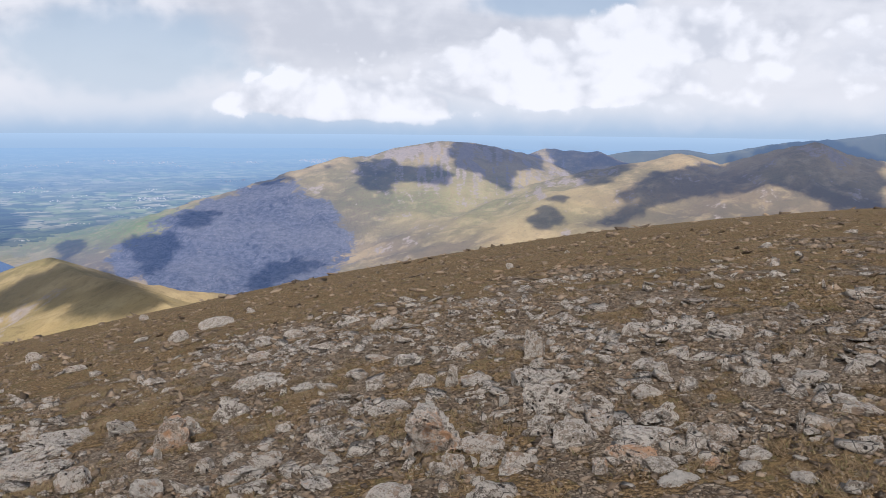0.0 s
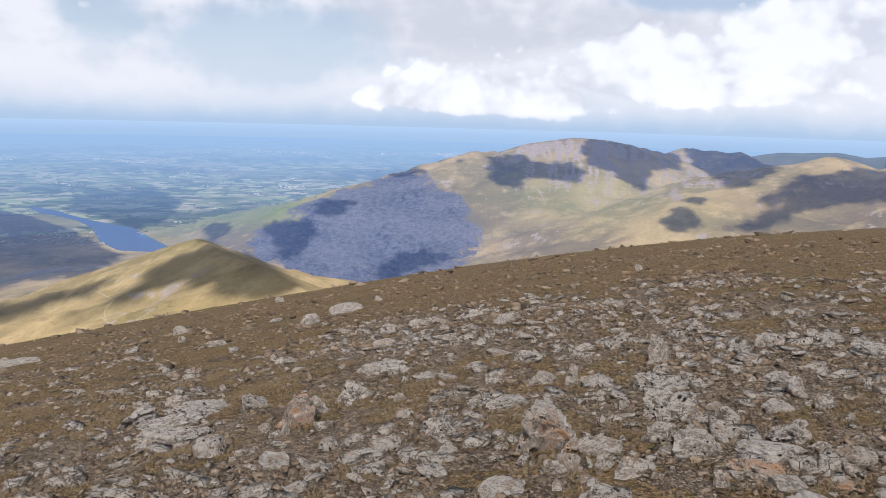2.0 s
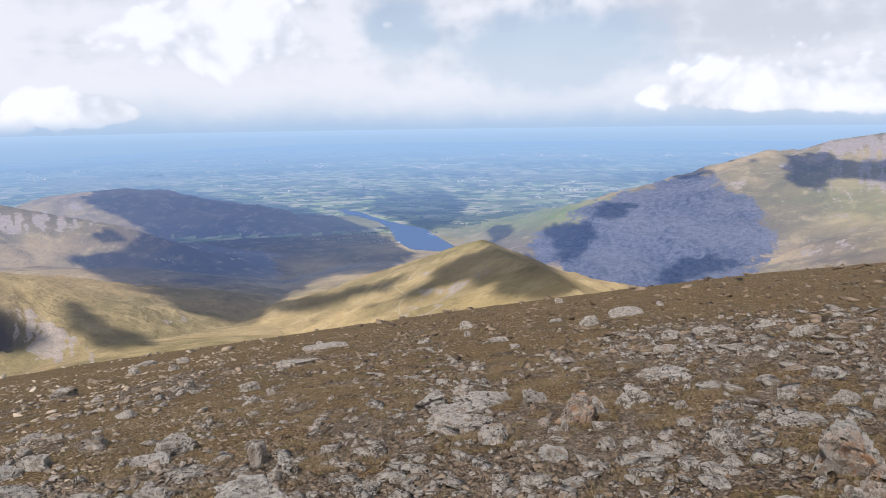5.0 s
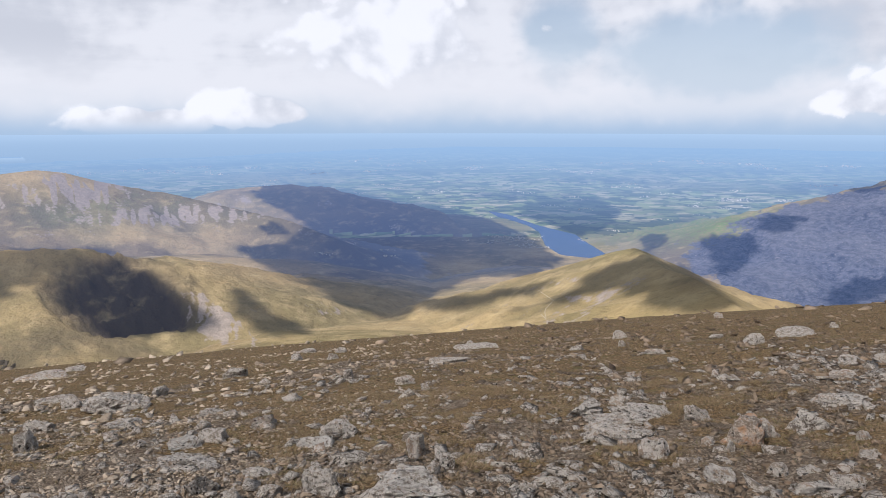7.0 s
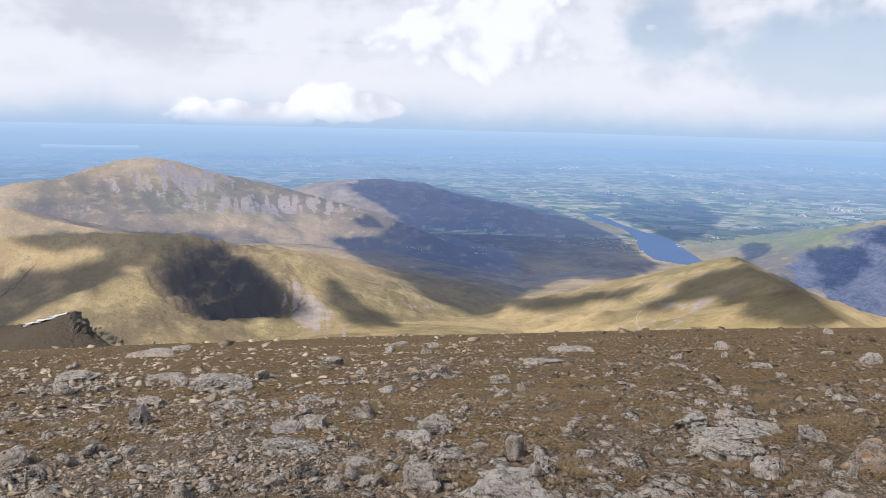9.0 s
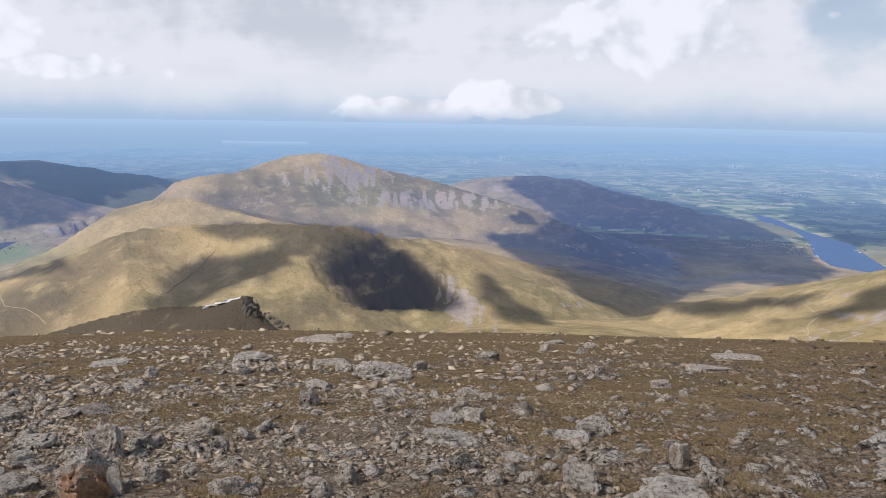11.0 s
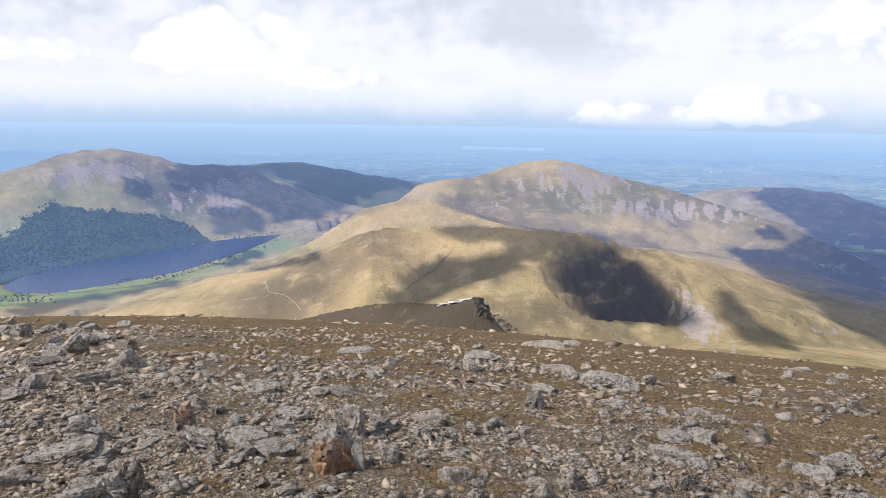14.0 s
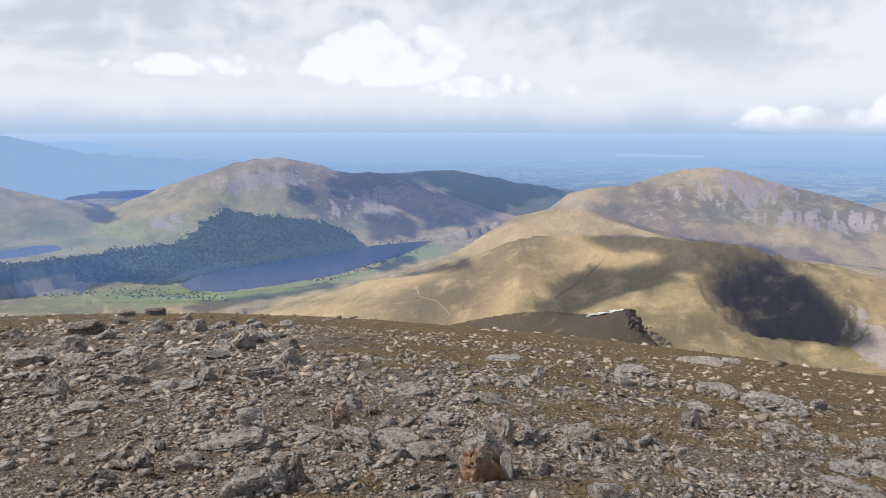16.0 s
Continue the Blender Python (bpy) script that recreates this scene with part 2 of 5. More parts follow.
HILLS["gron"] = (0.34, 380, ((89, -9.7, 4400), (86.2, -8.7, 4500), (82.7, -7.0, 4500), (79.7, -6.3, 4500), (77.5, -6.35, 4450), (75.2, -7.26, 4300), (72.1, -8.04, 4000), (69, -8.6, 3800)))
HILLS["plateau"] = (0.10, 250, ((68, -9.0, 4200), (60, -9.5, 4300), (54, -10.1, 4200), (50, -11, 4000)))
HILLS["cefn_du"] = (0.13, 480, ((59, -6.0, 7700), (57.6, -5.6, 7800), (55.2, -4.7, 8000), (52.3, -4.54, 8000), (49, -5.18, 7800), (46.6, -5.78, 7500), (42.6, -6.4, 7200), (39.6, -6.78, 7000)))
HILLS["mawr"] = (0.46, 620, ((112.3, -7.8, 6300), (111.3, -7.2, 6400), (108.4, -6.1, 6500), (106.1, -5.0, 6700), (104.9, -3.9, 6800), (103.3, -3.1, 6900), (101.4, -2.73, 7000), (99.4, -2.63, 7100),
                         (97, -3.1, 7100), (95.4, -3.7, 7000), (92.1, -3.8, 6900), (90.5, -4.4, 6900), (88.4, -5.26, 6800), (87, -5.8, 6700), (85.5, -7.1, 6500), (84, -8.3, 6300)))
HILLS["beyond"] = (0.20, 400, ((93, -3.8, 9200), (89.6, -3.69, 9000), (87.1, -3.6, 9000), (84.7, -4.2, 9000), (83, -4.73, 8800), (80.9, -5.2, 8500), (77, -6.1, 8200)))
HILLS["nantlle"] = (0.34, 450, ((124, -3.6, 7000), (117.5, -4.27, 7000), (115.6, -4.8, 6900), (114.3, -5.3, 6800), (112.6, -5.8, 6700), (111.3, -6.6, 6500), (110.6, -7.2, 6400)))
HILLS["pass"] = (0.12, 200, ((112, -6.4, 7200), (109.5, -6.1, 7500), (109, -5.4, 8300), (108.5, -5.0, 9000)))
HILLS["knolls"] = (0.30, 150, ((121, -8.2, 5600), (113.4, -7.7, 5700), (110.4, -8.05, 5500), (108, -8.6, 5300)))
HILLS["far_west"] = (0.34, 500, ((124, 0.2, 11500), (117.2, -0.84, 11500), (116.3, -1.13, 11500), (115.3, -1.46, 12000), (113.4, -1.89, 12500), (110.7, -2.23, 13000), (107.1, -2.54, 14000), (102.5, -2.76, 15000)))
# lake shores: azimuth and elevation in degrees; the level follows from the eye's height above the water
LAKES = {}
LAKES["padarn"] = (-960.0, ((37.9, -6.58), (37.2, -6.95), (35.1, -7.54), (34.1, -8.06), (33.6, -9.08), (32.5, -9.73), (30.0, -9.92), (29.0, -9.66), (30.8, -8.64), (31.4, -8.21), (34.0, -7.66), (36.6, -6.81)))
LAKES["cwellyn"] = (-924.0, ((106.8, -11.51), (105.8, -11.97), (103.7, -12.09), (100.5, -11.89), (95.5, -11.20), (91.3, -10.02), (88.8, -9.0), (88.2, -8.79), (90.5, -8.91), (93.8, -9.21), (97.2, -9.8), (100.4, -10.11), (103.7, -10.61), (105.6, -10.99)))
LAKES["nantlle_lake"] = (-780.0, ((110.6, -5.28), (109.4, -5.5), (107.6, -5.4), (107.8, -4.98), (109.4, -4.93)))
LAKES["dywarchen"] = (-835.0, ((119, -8.9), (116.2, -8.79), (114.2, -8.57), (114.5, -8.21), (115.8, -8.19), (119, -8.5)))
LAKE_EDGE = {}


def true_xyz(az, el, r):
    a = np.radians(az)
    return -np.sin(a) * r, np.cos(a) * r, np.tan(np.radians(el)) * r


def inside(px, py, poly):
    hit = np.zeros(px.shape, bool)
    for (x0, y0), (x1, y1) in zip(poly, poly[1:] + poly[:1]):
        cross = ((y0 > py) != (y1 > py)) & (px < (x1 - x0) * (py - y0) / (y1 - y0 + 1e-12) + x0)
        hit ^= cross
    return hit


def hill_field(x, y, az, r):
    """Height of the far land, the hill that each place belongs to, and how far from its crest it lies."""
    n1 = fbm(x / 900, y / 900, 5)
    gully = fbm(x / 420 + 3, y / 420, 5, 0.55, True)
    fine, crisp = fbm(x / 150, y / 150, 3), fbm(x / 45, y / 45, 3)
    coast = coast_r(az)
    z = -965 + 60 * (fbm(x / 2600, y / 2600, 4) - 0.45)
    lake = np.full(x.shape, -1)
    owner, away = np.full(x.shape, -1), np.full(x.shape, 5000.0)
    for k, (steep, drop, crest) in enumerate(HILLS.values()):
        pts = [true_xyz(*c) for c in crest]
        h, best = np.full(x.shape, -5000.0), np.full(x.shape, 1e9)
        for (ax, ay, aza), (bx, by, bz) in zip(pts, pts[1:]):
            ex, ey = bx - ax, by - ay
            t = np.clip(((x - ax) * ex + (y - ay) * ey) / (ex * ex + ey * ey), 0, 1)
            d = np.hypot(x - ax - t * ex, y - ay - t * ey)
            rough = np.minimum(d / 250.0, 1.0) * min(drop, 500) / 500
            hz = aza + t * (bz - aza)
            deep = hz + 1120
            part_h = hz - deep * (1 - np.exp(-d * steep * (1 + 0.5 * (n1 - 0.5) * rough) / deep)) - d * d * (1.6e-4 if steep < 0.2 else 2e-5)
            h, best = np.maximum(h, part_h), np.minimum(best, d)
        rough = np.minimum(best / 250.0, 1.0) * min(drop, 500) / 500
        h = h - 75 * rough * (0.62 - gully) + 26 * rough * (fine - 0.5) + 9 * rough * (crisp - 0.5)
        if drop == 500 and steep == 0.5:
            # the shoulder breaks off in a short cliff
            edge = np.interp(az + 0.5 * (crisp - 0.5), [70, 71.2, 72.8, 73.4, 73.9, 74.3], [-17.2, -16.2, -15.4, -14.5, -13.6, -12.5])
            h = np.where(az < 74.3, np.minimum(h, r * np.tan(np.radians(edge))), h)
        up = h > z
        z, owner, away = np.where(up, h, z), np.where(up, k, owner), np.where(up, best, away)
    wet = r > coast
    bar = isle(az, r)
    z = np.where((owner < 0) & wet & ~bar, -1065.0, z)
    kind = np.where(owner >= 0, owner, np.where(wet & ~bar, 101, 100))
    el = np.degrees(np.arctan2(z, r))
    for k, (level, shore) in enumerate(LAKES.values()):
        poly = [tuple(float(v) for v in true_xyz(a, e, level / math.tan(radians(e)))[:2]) for a, e in shore]
        near, gap_to = inside(x, y, poly), np.full(x.shape, 1e9)
        for (ax, ay), (bx, by) in zip(poly, poly[1:] + poly[:1]):
            t = np.clip(((x - ax) * (bx - ax) + (y - ay) * (by - ay)) / ((bx - ax) ** 2 + (by - ay) ** 2), 0, 1)
            gap_to = np.minimum(gap_to, np.hypot(x - ax - t * (bx - ax), y - ay - t * (by - ay)))
        sa, sr = np.array([a for a, e in shore]), np.array([level / math.tan(radians(e)) for a, e in shore])
        line = np.polyfit(sa, sr, 1)
        side = np.where(near, -gap_to, gap_to)
        slope = np.where(r < np.polyval(line, az), 0.5 * abs(level) / sr.mean(), 0.36)
        bank = level + np.where(near, np.maximum(side * 0.12, -14), side * slope + np.maximum(side - 700, 0))
        z = np.where(side < 900, np.maximum(np.minimum(z, bank), np.where(near, -2000, level + np.minimum(side * 0.08, 6) * (side < 500) - 2000 * (side >= 500))), np.minimum(z, bank))
        lake = np.where(side < 110, k, lake)
    return z, kind, away, lake


def coast_r(az):
    return np.interp(az, [-60, 0, 40, 58, 76, 82, 90, 100, 106, 112, 130], [30000, 30000, 31000, 22500, 20300, 19800, 18000, 20000, 22000, 40000, 40000])


def isle(az, r):
    return (r > 23500) & (r < 24500 + 900 * (az < 73.5)) & (az > 69.5) & (az < 75.5)


def squeeze(r):
    """True distance to distance in the scene: alike near by, drawn in towards the horizon so that all of it stays in sight."""
    f = r * (1 - 0.45 * smooth(r, 250, 1500))
    return np.where(r > 8500, 4675 + 220 * (1 - np.exp(-(r - 8500) / 9000.0)), f)


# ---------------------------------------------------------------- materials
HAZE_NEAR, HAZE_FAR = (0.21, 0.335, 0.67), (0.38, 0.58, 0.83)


def material(name, make, rough=0.9, spec=0.25, air=False):
    """A node material; air: haze painted over distant surfaces as a blue glow, by the far attribute."""
    mat = bpy.data.materials.new(name)
    mat.use_nodes = True
    k = Nodes(mat.node_tree)
    out, bsdf = k.n("ShaderNodeOutputMaterial"), k.n("ShaderNodeBsdfPrincipled")
    bsdf.inputs["Roughness"].default_value = rough
    bsdf.inputs["Specular IOR Level"].default_value = spec
    k.put(out.inputs[0], bsdf.outputs[0])
    made = make(k, bsdf)
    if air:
        # haze painted in: blue emission mixed over the surface's own colour
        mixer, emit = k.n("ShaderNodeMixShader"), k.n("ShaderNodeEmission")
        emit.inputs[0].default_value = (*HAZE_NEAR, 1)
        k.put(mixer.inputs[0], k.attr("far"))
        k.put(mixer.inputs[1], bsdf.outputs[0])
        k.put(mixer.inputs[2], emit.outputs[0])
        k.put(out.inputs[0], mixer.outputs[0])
    if made is not None:
        k.put(bsdf.inputs["Base Color"], made)
    return mat


def position(k):
    return k.n("ShaderNodeNewGeometry").outputs["Position"]


def make_summit(k, b):
    p = position(k)
    turf = k.attr("turf")
    big, mid, small = k.noise(p, 0.9, 4), k.noise(p, 5.0, 5, 0.6), k.noise(p, 34.0, 5, 0.65)
    bent = k.vec("ADD", p, k.vec("SCALE", k.n("ShaderNodeTexNoise").outputs["Color"], 0.12))
    chips = k.cells(bent, 46.0, "F1", "Color")
    sep_c = k.n("ShaderNodeSeparateColor")
    k.put(sep_c.inputs[0], chips)
    edge = k.cells(bent, 46.0, "DISTANCE_TO_EDGE")
    grit = k.mix(sep_c.outputs[0], (0.105, 0.077, 0.052), (0.40, 0.325, 0.24))
    grit = k.mix(k.m("MULTIPLY", sep_c.outputs[1], 0.35), grit, (0.217, 0.158, 0.111))
    # gaps between chips: dark earth, painted darker for the shade between stones
    grit = k.mix(k.m("MULTIPLY", k.step(edge, 0.10, 0.01), 0.6), grit, (0.035, 0.022, 0.014))
    grit = k.mix(k.m("MULTIPLY", k.step(mid, 0.5, 0.68), 0.6), grit, (0.104, 0.0666, 0.0398))
    straw = k.mix(k.step(small, 0.40, 0.64), (0.042, 0.025, 0.011), (0.275, 0.182, 0.088))
    straw = k.mix(k.m("MULTIPLY", k.step(big, 0.40, 0.66), 0.55), straw, (0.118, 0.076, 0.035))
    straw = k.mix(k.m("MULTIPLY", k.step(mid, 0.50, 0.66), 0.75), straw, (0.0903, 0.0786, 0.0315))
    how = k.step(k.m("ADD", turf, k.m("MULTIPLY", k.m("SUBTRACT", k.noise(p, 9.0, 8, 0.78), 0.5), 2.3)), 0.36, 0.64)
    relief = k.m("ADD", k.m("MULTIPLY", small, 0.6), k.m("MULTIPLY", k.step(edge, 0.0, 0.12), k.m("SUBTRACT", 1.0, how)))
    k.put(b.inputs["Normal"], k.bump(relief, 0.035, 1.0))
    # small stones and blades that stick out of the turf
    speck = k.n("ShaderNodeSeparateColor")
    k.put(speck.inputs[0], k.cells(bent, 30.0, "F1", "Color"))
    bit = k.m("MULTIPLY", k.step(speck.outputs[0], 0.80, 0.84), k.step(k.cells(bent, 30.0), 0.42, 0.30))
    straw = k.mix(k.m("MULTIPLY", bit, 0.8), straw, k.mix(speck.outputs[1], (0.16, 0.125, 0.09), (0.45, 0.375, 0.285)))
    blades = k.noise(p, 120.0, 4, 0.7)
    straw = k.mix(k.m("MULTIPLY", k.step(blades, 0.54, 0.68), 0.7), straw, (0.030, 0.021, 0.011))
    straw = k.mix(k.m("MULTIPLY", k.step(blades, 0.46, 0.36), 0.5), straw, (0.31, 0.222, 0.115))
    return k.mix(how, grit, straw)


def make_upland(k, b):
    p = position(k)
    big, mid, small = k.noise(p, 0.004, 5, 0.55), k.noise(p, 0.018, 6, 0.6), k.noise(p, 0.075, 6, 0.65)
    grass = k.mix(k.step(big, 0.36, 0.62), (0.45, 0.335, 0.165), (0.255, 0.205, 0.098))
    grass = k.mix(k.m("MULTIPLY", k.step(mid, 0.46, 0.66), 0.6), grass, (0.52, 0.40, 0.215))
    grass = k.mix(k.m("MULTIPLY", k.step(small, 0.48, 0.70), 0.36), grass, (0.142, 0.116, 0.0645))
    # heather brown, which also deepens the shade painted on the craggy face
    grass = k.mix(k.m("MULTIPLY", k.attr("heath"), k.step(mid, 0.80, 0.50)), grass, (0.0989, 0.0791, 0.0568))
    grass = k.mix(k.m("MULTIPLY", k.attr("green"), k.step(small, 0.7, 0.4)), grass, (0.17, 0.25, 0.07))
    stone = k.mix(small, (0.20, 0.168, 0.142), (0.50, 0.42, 0.35))
    crag = k.step(k.m("ADD", k.attr("rock"), k.m("MULTIPLY", k.m("SUBTRACT", small, 0.5), 1.6)), 0.42, 0.72)
    land = k.mix(crag, grass, stone)
    chips = k.noise(p, 0.05, 7, 0.75)
    slate = k.mix(k.step(chips, 0.36, 0.62), (0.036, 0.045, 0.07), (0.145, 0.153, 0.198))
    slate = k.mix(k.m("MULTIPLY", k.step(big, 0.42, 0.60), 0.25), slate, (0.24, 0.235, 0.25))
    slate = k.mix(k.m("MULTIPLY", k.step(k.noise(p, 0.13, 5, 0.7), 0.55, 0.70), 0.8), slate, (0.284, 0.267, 0.275))
    how = k.step(k.m("ADD", k.attr("slate"), k.m("MULTIPLY", k.m("SUBTRACT", chips, 0.5), 1.6)), 0.35, 0.65)
    land = k.mix(how, land, slate)
    wood = k.mix(k.step(small, 0.35, 0.65), (0.020, 0.034, 0.018), (0.062, 0.088, 0.038))
    land = k.mix(k.step(k.m("ADD", k.attr("wood"), k.m("MULTIPLY", k.m("SUBTRACT", small, 0.5), 0.5)), 0.42, 0.58), land, wood)
    tufts = k.noise(p, 0.28, 5, 0.7)
    land = k.mix(k.m("MULTIPLY", k.step(tufts, 0.50, 0.66), 0.16), land, (0.0731, 0.0602, 0.0387))
    k.put(b.inputs["Normal"], k.bump(k.m("ADD", k.m("ADD", small, mid), k.m("MULTIPLY", tufts, 0.25)), 6.0, 0.9))
    return land


def fields(k):
    """Small hedged fields, woods and moor of the coastal plain, in kilometres."""
    v = k.n("ShaderNodeAttribute", attr="true_xy").outputs["Vector"]
    ragged = k.t.nodes.new("ShaderNodeTexNoise")
    k.put(ragged.inputs["Vector"], v)
    ragged.inputs["Scale"].default_value, ragged.inputs["Detail"].default_value = 6.0, 4.0
    warp = k.vec("ADD", v, k.vec("SCALE", ragged.outputs["Color"], 0.16))
    s = k.n("ShaderNodeSeparateColor")
    k.put(s.inputs[0], k.cells(warp, 6.0, "F1", "Color"))
    hedge = k.cells(warp, 6.0, "DISTANCE_TO_EDGE")
    big, tract = k.noise(v, 0.55, 6, 0.65, 0.4), k.noise(v, 0.21, 5, 0.6)
    c = k.mix(s.outputs[0], (0.10, 0.15, 0.055), (0.30, 0.33, 0.15))
    c = k.mix(k.step(s.outputs[1], 0.60, 0.7), c, (0.38, 0.35, 0.23))
    c = k.mix(k.step(s.outputs[2], 0.66, 0.8), c, (0.05, 0.075, 0.035))
    # broad dark patches: woods, and cloud shadow painted into the field colour
    c = k.mix(k.m("MULTIPLY", k.step(big, 0.48, 0.60), 0.85), c, (0.055, 0.07, 0.035))
    c = k.mix(k.m("MULTIPLY", k.step(tract, 0.54, 0.66), 0.6), c, (0.32, 0.28, 0.18))
    c = k.mix(k.m("MULTIPLY", k.step(hedge, 0.10, 0.04), k.step(k.noise(v, 3.0, 3), 0.4, 0.6)), c, (0.035, 0.05, 0.022))
    return k.mix(k.m("MULTIPLY", k.step(k.noise(v, 9.0, 3, 0.7), 0.66, 0.72), k.step(big, 0.56, 0.44)), c, (0.50, 0.48, 0.44))


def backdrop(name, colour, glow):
    """The distance: its own colours with haze painted over them as emission."""
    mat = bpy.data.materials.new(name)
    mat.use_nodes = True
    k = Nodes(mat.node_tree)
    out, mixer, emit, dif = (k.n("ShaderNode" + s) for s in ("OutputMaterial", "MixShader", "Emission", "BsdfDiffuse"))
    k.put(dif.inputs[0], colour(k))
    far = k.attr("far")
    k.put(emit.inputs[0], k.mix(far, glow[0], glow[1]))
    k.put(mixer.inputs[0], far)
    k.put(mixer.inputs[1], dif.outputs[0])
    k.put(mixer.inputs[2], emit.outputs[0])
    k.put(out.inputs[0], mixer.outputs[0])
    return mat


def make_water(k, b):
    p = position(k)
    b.inputs["Roughness"].default_value = 0.22
    b.inputs["Specular IOR Level"].default_value = 0.3
    k.put(b.inputs["Normal"], k.bump(k.noise(p, 0.06, 4, 0.6), 1.2, 0.35))
    return k.mix(k.noise(p, 0.004, 4), (0.017, 0.046, 0.125), (0.031, 0.07, 0.17))


def make_rock(k, b):
    """Weathered volcanic blocks: pale grey lichen over darker stone, with rusty faces and dark pits."""
    p = k.n("ShaderNodeTexCoord").outputs["Object"]
    own = k.n("ShaderNodeObjectInfo").outputs["Random"]
    isle_own = k.n("ShaderNodeNewGeometry").outputs["Random Per Island"]
    own = k.m("FRACT", k.m("ADD", own, isle_own))
    place = k.vec("ADD", position(k), (0.82, 0.82, 0.82))
    big, mid, small = k.noise(place, 4.0, 5, 0.6), k.noise(place, 19.0, 7, 0.7), k.noise(place, 85.0, 6, 0.75)
    base = k.mix(own, (0.11, 0.086, 0.064), (0.44, 0.365, 0.285))
    base = k.mix(k.m("MULTIPLY", k.step(own, 0.55, 0.95), 0.6), base, (0.33, 0.215, 0.139))
    base = k.mix(k.m("MULTIPLY", k.step(big, 0.42, 0.60), 0.6), base, (0.145, 0.106, 0.075))
    lich = k.step(k.m("ADD", k.m("ADD", mid, k.m("MULTIPLY", big, 0.30)), k.m("MULTIPLY", k.m("SUBTRACT", small, 0.5), 0.8)), 0.57, 0.65)
    base = k.mix(k.m("MULTIPLY", lich, 0.85), base, (0.59, 0.53, 0.455))
    crack = k.cells(k.vec("ADD", place, k.vec("SCALE", k.n("ShaderNodeTexNoise").outputs["Color"], 0.3)), 9.0, "DISTANCE_TO_EDGE")
    crack = k.m("MULTIPLY", k.step(crack, 0.035, 0.008), k.step(mid, 0.40, 0.56))
    base = k.mix(k.m("MULTIPLY", crack, 0.8), base, (0.0248, 0.0207, 0.018))
    pale = k.attr("pale")
    base = k.mix(k.m("MULTIPLY", k.m("MAXIMUM", pale, 0.0), k.step(mid, 0.34, 0.6)), base, (0.62, 0.575, 0.515))
    base = k.mix(k.m("MAXIMUM", k.m("MULTIPLY", pale, -1.0), 0.0), base, (0.085, 0.074, 0.062))
    rust = k.step(k.m("ADD", k.attr("rust"), k.m("ADD", k.m("MULTIPLY", k.m("SUBTRACT", mid, 0.5), 1.6), k.m("MULTIPLY", k.m("SUBTRACT", big, 0.5), 1.4))), 0.40, 0.80)
    base = k.mix(rust, base, k.mix(small, (0.42, 0.21, 0.10), (0.66, 0.42, 0.26)))
    pit = k.step(k.cells(k.vec("ADD", place, k.vec("SCALE", k.n("ShaderNodeTexNoise").outputs["Color"], 0.06)), 21.0), 0.27, 0.15)
    pit = k.m("MULTIPLY", pit, k.step(k.noise(place, 5.0, 4), 0.46, 0.56))
    # pits painted near black for the shade inside them
    base = k.mix(k.m("MULTIPLY", pit, 0.95), base, (0.0289, 0.0248, 0.0229))
    base = k.mix(k.m("MULTIPLY", k.step(small, 0.62, 0.75), 0.5), base, (0.0454, 0.0347, 0.0278))
    h = k.m("SUBTRACT", k.m("ADD", k.m("MULTIPLY", mid, 0.6), k.m("MULTIPLY", small, 0.35)), k.m("ADD", k.m("MULTIPLY", pit, 0.6), k.m("MULTIPLY", crack, 0.5)))
    k.put(b.inputs["Normal"], k.bump(h, 0.075, 1.0))
    return base


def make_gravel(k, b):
    """Broken chips: earth-brown among turf, paler and greyer towards the west side."""
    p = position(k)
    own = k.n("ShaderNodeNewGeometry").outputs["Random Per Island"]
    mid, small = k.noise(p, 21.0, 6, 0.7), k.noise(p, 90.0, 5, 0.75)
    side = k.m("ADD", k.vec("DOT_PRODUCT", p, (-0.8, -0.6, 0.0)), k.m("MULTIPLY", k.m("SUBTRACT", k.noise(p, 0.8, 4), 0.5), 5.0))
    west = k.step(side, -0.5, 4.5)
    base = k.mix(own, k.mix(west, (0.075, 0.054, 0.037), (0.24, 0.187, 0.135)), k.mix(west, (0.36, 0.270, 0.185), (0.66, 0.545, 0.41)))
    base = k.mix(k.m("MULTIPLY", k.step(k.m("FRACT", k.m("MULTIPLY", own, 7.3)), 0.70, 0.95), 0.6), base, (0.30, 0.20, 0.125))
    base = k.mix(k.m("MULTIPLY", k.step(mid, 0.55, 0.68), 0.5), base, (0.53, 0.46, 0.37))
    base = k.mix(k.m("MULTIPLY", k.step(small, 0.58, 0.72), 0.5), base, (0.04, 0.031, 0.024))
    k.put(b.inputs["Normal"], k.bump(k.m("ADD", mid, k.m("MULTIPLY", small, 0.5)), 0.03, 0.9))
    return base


def make_straw(k, b):
    own = k.n("ShaderNodeNewGeometry").outputs["Random Per Island"]
    c = k.mix(own, (0.095, 0.062, 0.031), (0.29, 0.207, 0.122))
    return k.mix(k.m("MULTIPLY", k.step(own, 0.80, 0.95), 0.7), c, (0.108, 0.117, 0.0373))


def make_snow(k, b):
    return k.mix(k.noise(position(k), 0.2, 4), (0.60, 0.59, 0.58), (0.76, 0.75, 0.74))


